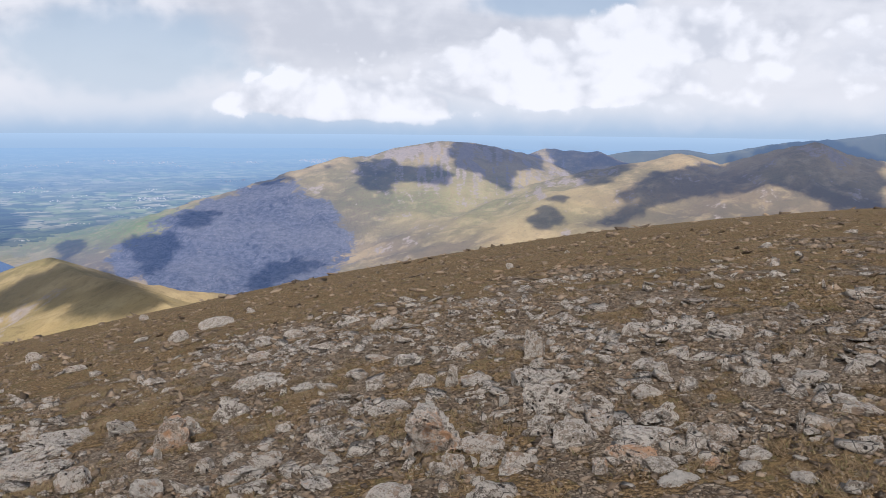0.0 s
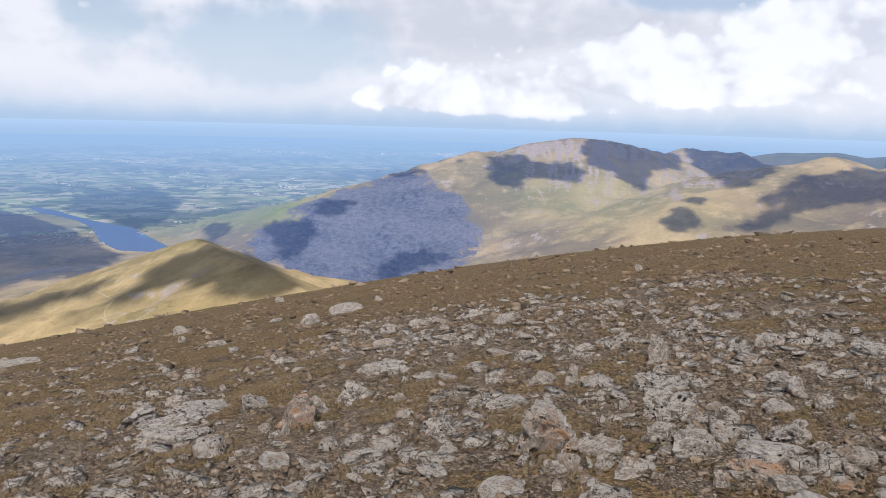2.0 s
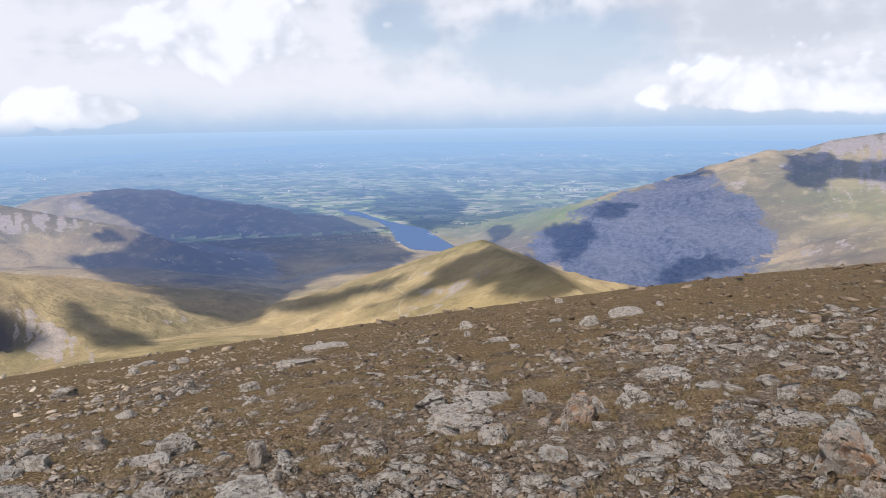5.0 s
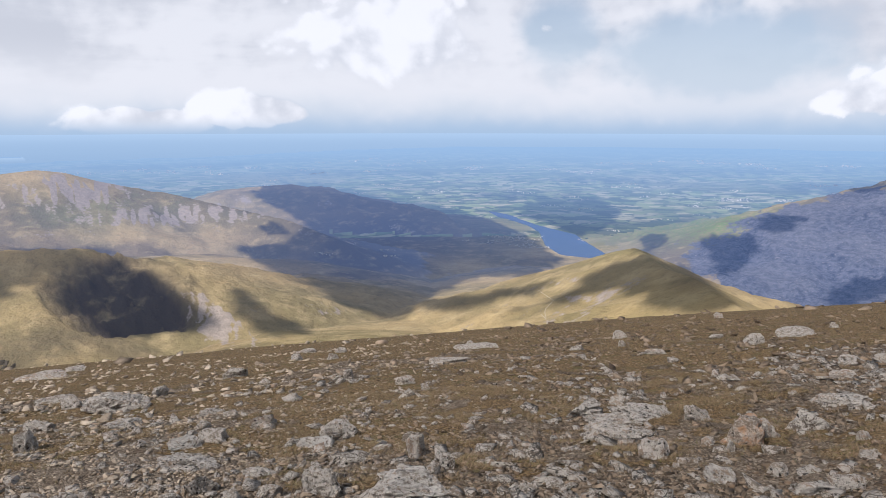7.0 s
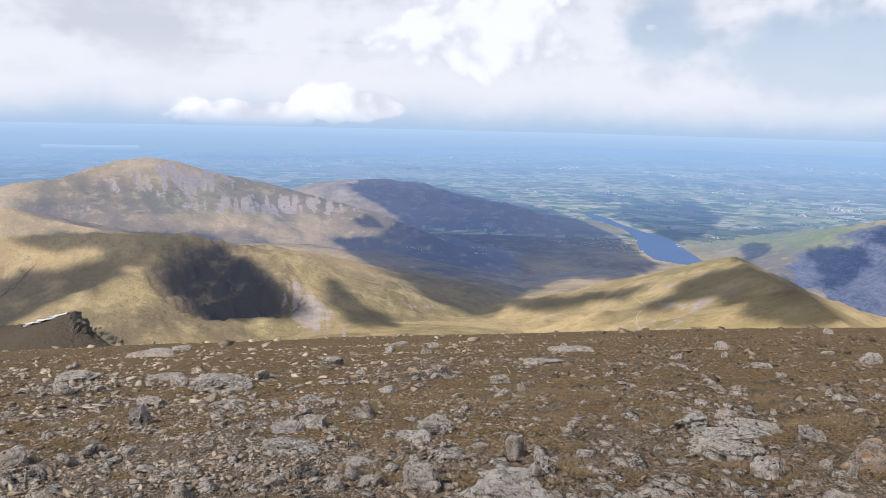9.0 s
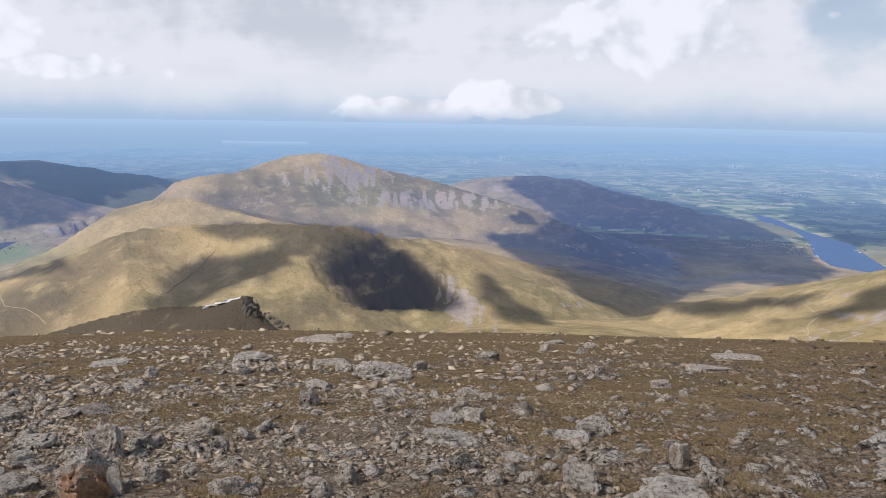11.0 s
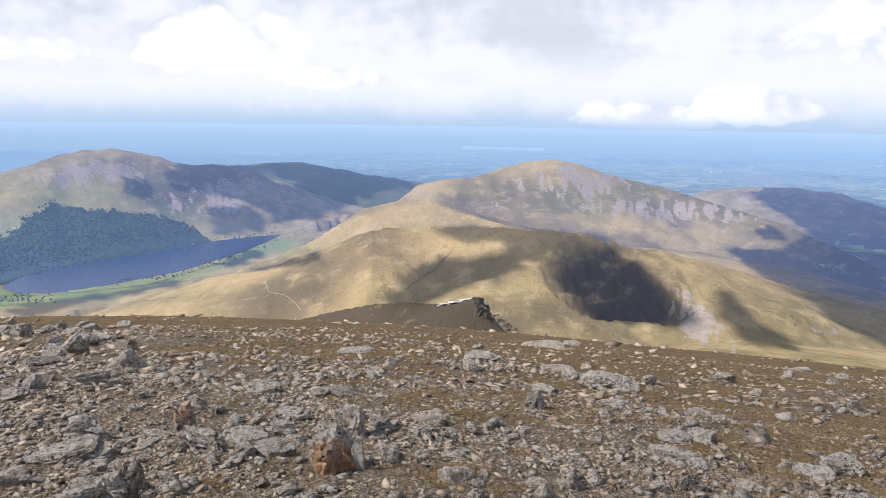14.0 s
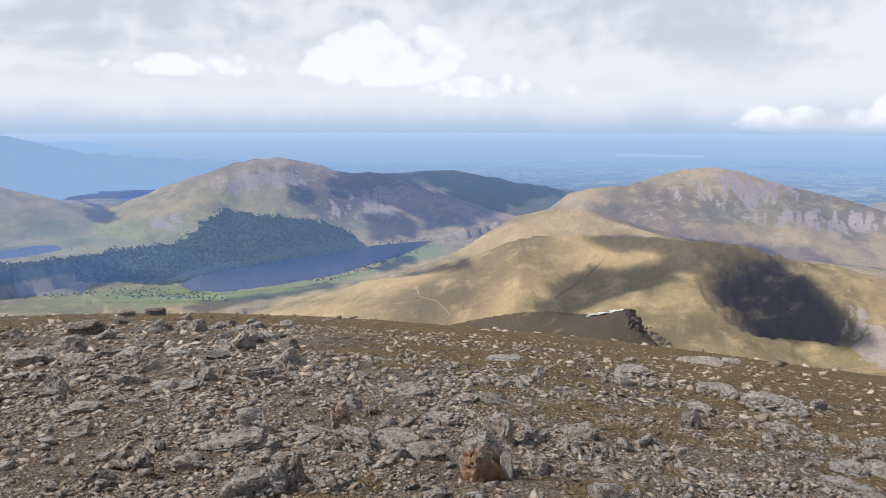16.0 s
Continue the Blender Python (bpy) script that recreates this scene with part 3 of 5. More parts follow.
SUMMIT = material("summit_ground", make_summit, 0.95, 0.15)
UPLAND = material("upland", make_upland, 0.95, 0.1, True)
# lake water also carries the painted haze glow
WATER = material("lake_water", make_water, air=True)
ROCK = material("weathered_rock", make_rock, 0.85, 0.25)
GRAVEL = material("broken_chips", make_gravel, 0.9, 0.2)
STRAW = material("dry_grass", make_straw, 0.85, 0.2)
SNOW = material("old_snow", make_snow, 0.6)
# plain, sea and far hills glow blue: haze painted as emission
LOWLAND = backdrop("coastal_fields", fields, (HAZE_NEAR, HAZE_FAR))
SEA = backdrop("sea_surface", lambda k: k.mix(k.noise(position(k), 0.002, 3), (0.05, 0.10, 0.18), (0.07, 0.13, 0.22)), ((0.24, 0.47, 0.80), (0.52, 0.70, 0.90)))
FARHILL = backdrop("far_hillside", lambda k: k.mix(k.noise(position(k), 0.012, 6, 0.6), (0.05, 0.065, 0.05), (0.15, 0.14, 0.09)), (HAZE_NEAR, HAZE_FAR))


# ---------------------------------------------------------------- the land, one sheet to the horizon
def ring(lo, hi, ratio):
    n = max(1, round(math.log(hi / lo) / math.log(ratio)))
    return [lo * (hi / lo) ** (i / n) for i in range(n)]


AZ = np.concatenate([np.arange(-38, 124, 0.24), np.arange(126, 320, 6.0)])
R = np.array([0.01, 0.35, 0.8, 1.4, 1.9] + ring(2.4, 60, 1.0135) + ring(60, 400, 1.04) + ring(400, 9000, 1.0105) + ring(9000, 116000, 1.03) + [116000])


def blob(az, el, a0, e0, wa, we):
    return np.exp(-(((az - a0) / wa) ** 2 + ((el - e0) / we) ** 2))


GRID = {}
QUARRY = [(23.7, -9.3), (20.8, -7.7), (18.4, -6.0), (15.1, -4.9), (11.8, -4.0), (10.3, -4.0), (11.1, -5.3), (8.8, -5.8), (7.5, -7.2), (6.3, -8.0), (6.8, -9.7), (8.2, -11.2), (9, -16), (20, -16), (20.8, -11.6), (23.3, -9.9)]
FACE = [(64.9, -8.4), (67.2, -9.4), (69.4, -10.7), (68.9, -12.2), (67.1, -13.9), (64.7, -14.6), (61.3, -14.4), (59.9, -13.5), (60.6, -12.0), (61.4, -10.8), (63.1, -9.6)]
SCREE = [(61.1, -11.0), (60.1, -11.7), (58.7, -11.9), (57.8, -13.0), (56.1, -14.8), (54.6, -16.0), (57.3, -16.1), (59.0, -14.4), (59.9, -12.9)]
SHORE_WOOD = [(35.9, -6.9), (34.6, -5.6), (29.9, -5.7), (28.3, -6.5), (29.5, -7.8), (31.4, -8.4), (33.6, -7.5)]
FOREST = ((104.2, -6.2), (99.5, -7.0), (95.5, -7.7), (93.0, -9.4), (97.2, -10.1), (100.4, -10.5), (103.7, -11.0), (105.6, -11.4), (108, -11.5), (112, -10.8), (119, -10.7), (119, -9.2), (112, -9.0), (107.5, -8.6), (105.5, -7.6))


def build_land():
    az, r = np.meshgrid(AZ, R, indexing="ij")
    a = np.radians(az)
    x, y = -np.sin(a) * r, np.cos(a) * r
    z = ground_z(x, y) - EYE.z
    kind, away, lake = np.full(x.shape, 99), np.zeros(x.shape), np.full(x.shape, -1)
    far = R >= 300
    azs = (az + 60) % 360 - 60
    zf, kf, wf, lf = hill_field(x[:, far], y[:, far], azs[:, far], r[:, far])
    up = zf > z[:, far]
    lake[:, far] = lf
    z[:, far], kind[:, far], away[:, far] = np.where(up, zf, z[:, far]), np.where(up, kf, 99), np.where(up, wf, 0)
    z = np.where(r > 2000, z - r * r / 1.48e7, z)
    el = np.degrees(np.arctan2(z, r))
    # what grows or lies where
    grad = np.abs(np.gradient(z, axis=1) / np.gradient(r, axis=1)) + np.abs(np.gradient(z, axis=0) / (r * 0.0042))
    n1, n2 = fbm(x / 300, y / 300, 5), fbm(x / 700 + 9, y / 700, 4)
    streak = smooth(fbm(az * 4.6 + 4, el * 0.8, 5, 0.62), 0.45, 0.58)
    rock = smooth(grad, 0.45, 0.95) * 0.55 + smooth(n1, 0.55, 0.75) * smooth(grad, 0.25, 0.5) * 0.45
    rock *= 1 - 0.95 * smooth(az, 70, 75) * smooth(el, -8.0, -9.5)
    rock += 2.6 * blob(az, el, 66.5, -4.6, 3.4, 0.9) * streak + 2.0 * blob(az, el, 60.5, -6.6, 5, 0.6) * streak + 0.8 * blob(az, el, -2, -3.6, 9, 2.2) * streak
    rock += 0.9 * blob(az, el, 58.2, -14.0, 1.3, 1.5) * (0.35 + 0.65 * streak) + 0.95 * blob(az, el, 101, -4.3, 4, 0.9) * streak + 0.45 * blob(az, el, 0, -2.0, 5, 0.7)
    rock += 0.9 * blob(az, el, 94, -6.6, 5, 0.9) * streak
    w1, w2 = fbm(x / 160 + 3, y / 160, 4) - 0.5, fbm(x / 70, y / 70 + 8, 3) - 0.5
    wa, we = az + 3.0 * w1 + 1.2 * w2, el + 1.4 * (n1 - 0.5) + 0.9 * w2
    slate = sum(inside(wa + d, we + e, QUARRY) for d, e in ((0, 0), (0.5, 0.1), (-0.5, 0.2), (0.2, 0.4), (-0.3, -0.4), (0.9, -0.2), (-0.9, 0.1))) / 7.0 * (r > 1500) * (kind != list(HILLS).index("spur"))
    rock += 0.85 * inside(az + 0.8 * w1 + 1.2 * w2, we, SCREE) * (0.3 + 0.8 * smooth(fbm(az * 3.0 + el * 1.2, el * 0.5, 4), 0.4, 0.6))
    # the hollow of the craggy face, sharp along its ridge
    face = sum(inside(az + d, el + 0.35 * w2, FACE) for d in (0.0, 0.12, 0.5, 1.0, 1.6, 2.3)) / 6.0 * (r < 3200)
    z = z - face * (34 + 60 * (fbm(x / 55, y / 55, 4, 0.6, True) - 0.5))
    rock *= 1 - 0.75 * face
    # quarry terraces
    bent = 70 * (n1 - 0.5) + 50 * w1
    q = (z + bent) / 30.0
    stepped = 30.0 * (np.floor(q) + smooth(q - np.floor(q), 0.0, 0.45)) - bent
    z = np.where(r > 3000, z + 0.85 * slate * (stepped - 10 - z), z)
    wig = 5.0 * (n1 - 0.5) + 2.5 * (fbm(x / 120, y / 120, 3) - 0.5)
    wood = (inside(az + wig * 0.5, el + wig * 0.16, list(FOREST)) | inside(wa, we, SHORE_WOOD)) * 1.0
    # Heather, plus shade painted into the craggy face; spur darker right, paler left.
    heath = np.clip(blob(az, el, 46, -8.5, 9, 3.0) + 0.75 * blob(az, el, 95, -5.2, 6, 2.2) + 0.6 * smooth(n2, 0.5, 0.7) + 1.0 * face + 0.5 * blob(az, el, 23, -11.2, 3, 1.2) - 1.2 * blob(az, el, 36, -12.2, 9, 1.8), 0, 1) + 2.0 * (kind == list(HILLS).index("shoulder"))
    green = np.clip(blob(az, el, 30, -7.2, 8, 1.6) + 0.8 * blob(az, el, 22, -6.8, 5, 1.3) + blob(az, el, 108, -12.0, 9, 0.9) + blob(az, el, 91, -9.7, 4, 0.6) + 0.6 * blob(az, el, 64, -6, 7, 1.2) * n1 + 0.7 * blob(az, el, 101, -8.0, 9, 1.2) + 0.5 * blob(az, el, 102, -5.6, 5, 1.5) + 0.75 * blob(az, el, 114, -7.6, 7, 1.8) + 0.4 * blob(az, el, 0, -5.5, 9, 2.2), 0, 1)
    bank_el = np.interp(az, [88, 91, 95.5, 100.5, 106], [-9.35, -10.45, -11.6, -12.35, -12.5])
    green = np.clip(green + 1.2 * np.exp(-((el - bank_el) / 0.28) ** 2) * (az > 88) * (az < 110) * (r > 2500), 0, 1)
    # amount of painted haze emission, growing with distance and set by hand for some hills
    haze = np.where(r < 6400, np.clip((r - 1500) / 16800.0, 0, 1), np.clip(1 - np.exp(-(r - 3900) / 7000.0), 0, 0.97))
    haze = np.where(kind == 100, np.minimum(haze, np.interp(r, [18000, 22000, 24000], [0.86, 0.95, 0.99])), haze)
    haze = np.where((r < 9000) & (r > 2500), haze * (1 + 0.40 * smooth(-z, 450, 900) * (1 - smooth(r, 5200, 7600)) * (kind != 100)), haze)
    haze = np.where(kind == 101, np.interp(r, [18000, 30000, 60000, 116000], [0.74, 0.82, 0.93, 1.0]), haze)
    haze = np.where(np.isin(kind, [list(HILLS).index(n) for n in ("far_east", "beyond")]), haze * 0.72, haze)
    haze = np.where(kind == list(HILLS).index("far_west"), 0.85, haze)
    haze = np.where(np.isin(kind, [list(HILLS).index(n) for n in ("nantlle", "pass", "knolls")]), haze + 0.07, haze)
    s = squeeze(r) / r
    co = np.stack([EYE.x + x * s, EYE.y + y * s, EYE.z + z * s], -1)
    near = r < 90
    co[..., 0], co[..., 1] = np.where(near, x, co[..., 0]), np.where(near, y, co[..., 1])
    co[..., 2] = np.where(near, z + EYE.z, co[..., 2])
    GRID["el"], GRID["co"], GRID["wood"], GRID["kind"] = el, co, wood * (lake < 0), kind
    turf = np.where(r < 400, turf_at(x, y), 1)
    na, nr = x.shape
    idx = np.arange(na * nr).reshape(na, nr)
    nxt = np.roll(idx, -1, 0)
    quads = np.stack([idx[:, :-1], idx[:, 1:], nxt[:, 1:], nxt[:, :-1]], -1)
    qk = kind[:, :-1].copy()
    names = list(HILLS)
    farhills = [names.index(n) for n in ("far_east", "beyond", "far_west")]
    qr = r[:, :-1]
    qk = np.where((qk == 100) & (qr < 6400), 98, qk)
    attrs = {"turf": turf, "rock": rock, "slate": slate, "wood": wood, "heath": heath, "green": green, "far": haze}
    uv = np.stack([x / 1000, y / 1000, 0 * x], -1)
    done = {}
    for k in [*np.unique(qk), *(102 + np.arange(len(LAKES)))]:
        q = quads[qk == k] if k < 102 else quads[lake[:, :-1] == k - 102]
        used, inv = np.unique(q, return_inverse=True)
        me = bpy.data.meshes.new("land")
        v = co.reshape(-1, 3)[used]
        if k >= 102:
            level, rr = list(LAKES.values())[k - 102][0], r.ravel()[used]
            v[:, 2] = EYE.z + (level - rr * rr / 1.48e7) * s.ravel()[used]
        me.vertices.add(len(v))
        me.vertices.foreach_set("co", v.astype(np.float32).ravel())
        q = inv.reshape(-1, 4)
        me.loops.add(q.size)
        me.loops.foreach_set("vertex_index", q.astype(np.int32).ravel())
        me.polygons.add(len(q))
        me.polygons.foreach_set("loop_start", np.arange(0, q.size, 4, dtype=np.int32))
        me.polygons.foreach_set("use_smooth", np.ones(len(q), bool))
        me.update(calc_edges=True)
        wanted = {99: ("turf",), 98: ("rock", "slate", "wood", "heath", "green", "far"), 100: ("far",), 101: ("far",)}.get(int(k), ("far",) if k >= 102 else ("far",) if k in farhills else ("rock", "slate", "wood", "heath", "green", "far"))
        for name in wanted:
            layer = me.attributes.new(name, "FLOAT", "POINT")
            layer.data.foreach_set("value", (attrs[name].ravel()[used] * (0.28 if k == 103 else 1.0)).astype(np.float32))
        if k == 100:
            layer = me.attributes.new("true_xy", "FLOAT_VECTOR", "POINT")
            layer.data.foreach_set("vector", uv.reshape(-1, 3)[used].astype(np.float32).ravel())
        done[int(k)] = (me, int(k) in farhills)
    return done


LABELS = {
    "elidir": "pale grass and scree mountain with slate quarry terraces below", "perfedd": "dark rounded mountain under a cloud's shadow",
    "garn": "pointed grass mountain half in cloud shadow", "garn_spur": "long tan grass ridge falling into a valley", "far_east": "far pale blue mountain ridge",
    "spur": "steep grassy spur with sunlit bands", "cwm_floor": "dry tan grass floor of an upland valley", "cynghorion": "broad grass hill with a dark craggy face",
    "bwlch": "grass ridge running down to a pass", "west_slope": "wide tan grass slope with footpaths above a lake", "shoulder": "dark stony shoulder with a short crag",
    "eilio": "rounded grass hill with pale scree gullies", "gron": "smooth olive grass hill", "plateau": "dry grass moor below the hills", "cefn_du": "low dark heather hill in shade",
    "mawr": "craggy mountain with heather and pale scree above woods", "beyond": "far low moorland hill", "nantlle": "dark hazy hills beside a pass", "knolls": "small green rocky knolls",
    "far_west": "far blue peak above the coast", "pass": "green pass between hazy hills"}
LAND = build_land()
for k, (mesh, is_far) in LAND.items():
    if k == 99:
        ob = tagged(new("ground", mesh), "stony mountain top with dry brown turf and grey gravel", "ground", kind="structure")
        mesh.materials.append(SUMMIT)
    elif k == 98:
        ob = tagged(new("valley_floor", mesh), "green and brown valley floor between the hills", "valley", kind="structure")
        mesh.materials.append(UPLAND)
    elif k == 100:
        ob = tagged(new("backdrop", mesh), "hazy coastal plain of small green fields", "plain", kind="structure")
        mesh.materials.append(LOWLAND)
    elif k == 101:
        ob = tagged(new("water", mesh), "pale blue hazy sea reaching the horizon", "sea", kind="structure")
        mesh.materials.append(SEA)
    elif k >= 102:
        ob = tagged(new("lake", mesh), ("long blue lake beside a small town", "long dark blue lake under wooded slopes", "far pale lake in a pass", "small blue lake on a moor")[k - 102], "lake", kind="structure")
        mesh.materials.append(WATER)
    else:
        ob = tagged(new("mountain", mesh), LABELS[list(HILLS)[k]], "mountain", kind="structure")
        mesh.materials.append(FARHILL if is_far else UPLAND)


def scattered(name, verts, faces, mat, attrs=()):
    me = bpy.data.meshes.new(name)
    me.vertices.add(len(verts))
    me.vertices.foreach_set("co", verts.astype(np.float32).ravel())
    n = faces.shape[1]
    me.loops.add(faces.size)
    me.loops.foreach_set("vertex_index", faces.astype(np.int32).ravel())
    me.polygons.add(len(faces))
    me.polygons.foreach_set("loop_start", np.arange(0, faces.size, n, dtype=np.int32))
    me.update(calc_edges=True)
    me.materials.append(mat)
    return me


# ---------------------------------------------------------------- clouds overhead, whose shadows lie on the land
def make_cloud(name, clear, through_it=0.2):
    """White vapour, torn to wisps along its rim; clear: how much sun comes straight through."""
    mat = bpy.data.materials.new(name)
    mat.use_nodes = True
    k = Nodes(mat.node_tree)
    out, dif, tra, mix_a, mix_b, open_air = (k.n("ShaderNode" + s) for s in ("OutputMaterial", "BsdfDiffuse", "BsdfTranslucent", "MixShader", "MixShader", "BsdfTransparent"))
    p = position(k)
    tone = k.mix(k.noise(p, 0.006, 5), (0.75, 0.76, 0.78), (0.92, 0.92, 0.92))
    k.put(dif.inputs[0], tone)
    k.put(tra.inputs[0], tone)
    mix_a.inputs[0].default_value = through_it
    k.put(mix_a.inputs[1], dif.outputs[0])
    k.put(mix_a.inputs[2], tra.outputs[0])
    torn_rim = k.m("ADD", k.attr("rim"), k.m("MULTIPLY", k.m("SUBTRACT", k.noise(p, 0.016, 7, 0.62, 0.5), 0.5), 1.5))
    k.put(mix_b.inputs[0], k.step(torn_rim, 0.28, 0.72, 1.0, clear))
    k.put(mix_b.inputs[1], mix_a.outputs[0])
    k.put(mix_b.inputs[2], open_air.outputs[0])
    k.put(out.inputs[0], mix_b.outputs[0])
    return mat


CLOUD = make_cloud("cloud", 0.04, 0.12)
THIN = make_cloud("thin_cloud", 0.14)
VEIL = make_cloud("cloud_veil", 0.82, 0.85)
CLOUD_Z = 1100.0


def under(az, el):
    """The land that shows in a direction from the summit."""
    i = int(np.clip(np.searchsorted(AZ, az) - 1, 0, len(AZ) - 2))
    t = (az - AZ[i]) / (AZ[i + 1] - AZ[i])
    spots = []
    for k in (i, i + 1):
        seen = (R > 90) & (GRID["el"][k] >= el)
        j = int(np.argmax(seen)) if seen.any() else len(R) - 1
        e0, e1 = GRID["el"][k, j - 1], GRID["el"][k, j]
        u = float(np.clip((el - e0) / (e1 - e0 + 1e-9), 0, 1))
        spots.append(Vector(GRID["co"][k, j - 1]).lerp(Vector(GRID["co"][k, j]), u))
    if (spots[0] - spots[1]).length > 60:
        return spots[0 if t < 0.5 else 1]
    return spots[0].lerp(spots[1], t)


def cloud_over(places, mat, label, seed):
    """A flat-based cloud that stands between the sun and the given outline on the land."""
    feet = []
    for p in places:
        q = p + sun_dir * ((CLOUD_Z - p.z) / sun_dir.z)
        feet.append((q.x, q.y))
    f = np.array(feet)
    lo, hi = f.min(0), f.max(0)
    fringe = float(np.clip(0.07 * math.sqrt((hi[0] - lo[0]) * (hi[1] - lo[1])), 6, 20))
    nx, ny = (int(np.clip((hi[i] - lo[i] + 2 * fringe) / 9, 14, 90)) for i in (0, 1))
    gx, gy = np.meshgrid(np.linspace(lo[0] - fringe, hi[0] + fringe, nx), np.linspace(lo[1] - fringe, hi[1] + fringe, ny), indexing="ij")
    gap_to = np.full(gx.shape, 1e9)
    for (ax, ay), (bx, by) in zip(feet, feet[1:] + feet[:1]):
        t = np.clip(((gx - ax) * (bx - ax) + (gy - ay) * (by - ay)) / ((bx - ax) ** 2 + (by - ay) ** 2 + 1e-9), 0, 1)
        gap_to = np.minimum(gap_to, np.hypot(gx - ax - t * (bx - ax), gy - ay - t * (by - ay)))
    deep_in = np.where(inside(gx, gy, feet), gap_to, -gap_to)
    rim = 0.5 + 0.5 * np.clip(deep_in / fringe, -1, 2.2)
    swell = np.sqrt(np.maximum(deep_in + fringe, 0)) * (2.0 + 2.0 * fbm(gx / 40 + seed, gy / 40, 3))
    idx = np.arange(nx * ny).reshape(nx, ny)
    keep = (np.maximum(np.maximum(deep_in[:-1, :-1], deep_in[1:, 1:]), np.maximum(deep_in[1:, :-1], deep_in[:-1, 1:])) > -fringe).ravel()
    quads = np.stack([idx[:-1, :-1], idx[1:, :-1], idx[1:, 1:], idx[:-1, 1:]], -1).reshape(-1, 4)[keep]
    used, inv = np.unique(quads, return_inverse=True)
    base = np.stack([gx.ravel()[used], gy.ravel()[used], CLOUD_Z + swell.ravel()[used]], 1)
    me = scattered("cloud", base, inv.reshape(-1, 4), mat)
    layer = me.attributes.new("rim", "FLOAT", "POINT")
    layer.data.foreach_set("value", rim.ravel()[used].astype(np.float32))
    return tagged(new("cloud", me), label, "cloud", "clouds over the hills", "structure")


def shade_on(seed, *outline, mat=None):
    """A cloud whose shadow has this outline (azimuth, elevation in degrees) on the land."""
    pts, spots = list(outline), []
    for (a0, e0), (a1, e1) in zip(pts, pts[1:] + pts[:1]):
        steps = max(4, int(abs(a1 - a0) * 5 + abs(e1 - e0) * 12))
        for i in range(steps):
            t = i / steps
            a, e = a0 + (a1 - a0) * t, e0 + (e1 - e0) * t
            n1, n2 = noise.noise((a * 1.4, e * 3.0, seed * 3.1)), noise.noise((a * 4.5, e * 8.0, seed * 1.7))
            spots.append(under(a + 0.55 * n1 + 0.45 * n2, e + 0.30 * n2 + 0.16 * n1))
    cloud_over(spots, mat or CLOUD, "unseen flat-based white cloud shading the hills", seed)


def shade_oval(seed, az, el, wide, high, slant):
    outline = []
    for i in range(40):
        u, v = math.cos(math.tau * i / 40), math.sin(math.tau * i / 40)
        wob = 1 + 0.42 * noise.noise((1.6 * u + seed * 5.1, 1.6 * v, 0.3)) + 0.30 * noise.noise((4 * u, 4 * v, seed * 3.3))
        outline.append((az + wide * u * wob, el + high * v * wob + slant * wide * u * wob))
    shade_on(seed, *outline)


# a thin veil between the sun and the summit
cloud_over([Vector((-40 + 560 * math.cos(math.tau * i / 40) * (1 + 0.2 * math.sin(3 * math.tau * i / 40)), 60 + 520 * math.sin(math.tau * i / 40), -60)) for i in range(40)], VEIL, "thin grey veil of cloud over the summit", 3)
# the northern hills and the quarry
for seed, row in enumerate(((37, -5.6, 3, 0.2, 0), (22, -3.6, 5, 0.15, 0), (30, -4.4, 5, 0.15, 0), (48, -3.9, 6, 0.15, 0), (12, -3.3, 4, 0.12, 0), (60, -3.2, 5, 0.1, 0))):
    shade_oval(seed, *row)
shade_on(20, (6.8, -3.6), (5.6, -2.9), (3.9, -2.8), (2.7, -3.4), (0.4, -3.1), (-0.6, -3.9), (-0.6, -4.5), (1.0, -4.6), (2.7, -4.5), (3.9, -4.7), (3.9, -5.4), (5.6, -5.1), (6.2, -4.3))
shade_on(21, (-0.4, -1.4), (-3.1, -1.6), (-4.7, -1.9), (-6.2, -2.1), (-7.2, -2.6), (-7.2, -3.4), (-6.0, -3.4), (-5.4, -4.2), (-4.8, -5.1), (-3.9, -4.7), (-2.7, -3.9), (-1.4, -3.5), (-0.6, -3.3))
shade_on(50, (-7.2, -1.7), (-11.2, -1.8), (-12.2, -2.6), (-14.0, -3.0), (-10.9, -4.7), (-9.3, -3.8), (-8.0, -3.0))
shade_on(51, (-19.0, -2.9), (-22.1, -1.7), (-25.5, -0.8), (-29.5, -2.2), (-29.8, -5.6), (-26.6, -5.8), (-26.3, -5.2), (-24.1, -4.5), (-23.0, -4.1), (-21.6, -4.4), (-18.7, -5.1), (-16.8, -5.5), (-14.9, -6.2), (-13.0, -7.4), (-10.4, -7.5), (-11.4, -7.0), (-14.1, -5.6), (-12.1, -5.6), (-13.3, -4.7), (-14.8, -3.5), (-16.7, -3.2), (-18.2, -2.7))
shade_on(52, (-5.9, -7.1), (-7.3, -6.0), (-8.3, -6.2), (-9.0, -7.2), (-7.3, -8.0))
shade_on(53, (-7.3, -5.6), (-8.9, -5.2), (-9.3, -5.5), (-8.1, -5.9))
shade_on(22, (22.8, -8.4), (21.4, -7.8), (19.6, -7.7), (18.8, -8.6), (19.2, -9.5), (20.4, -10.3), (21.1, -10.9), (21.9, -10.2), (22.1, -9.2))
shade_on(54, (19.5, -7.4), (18.4, -6.4), (15.9, -6.5), (16.8, -7.3), (18.4, -7.6))
shade_on(23, (14.5, -12.1), (14.1, -11.1), (12.6, -10.4), (11.0, -10.0), (8.9, -10.3), (9.8, -10.9), (11.9, -11.5), (13.1, -12.3))
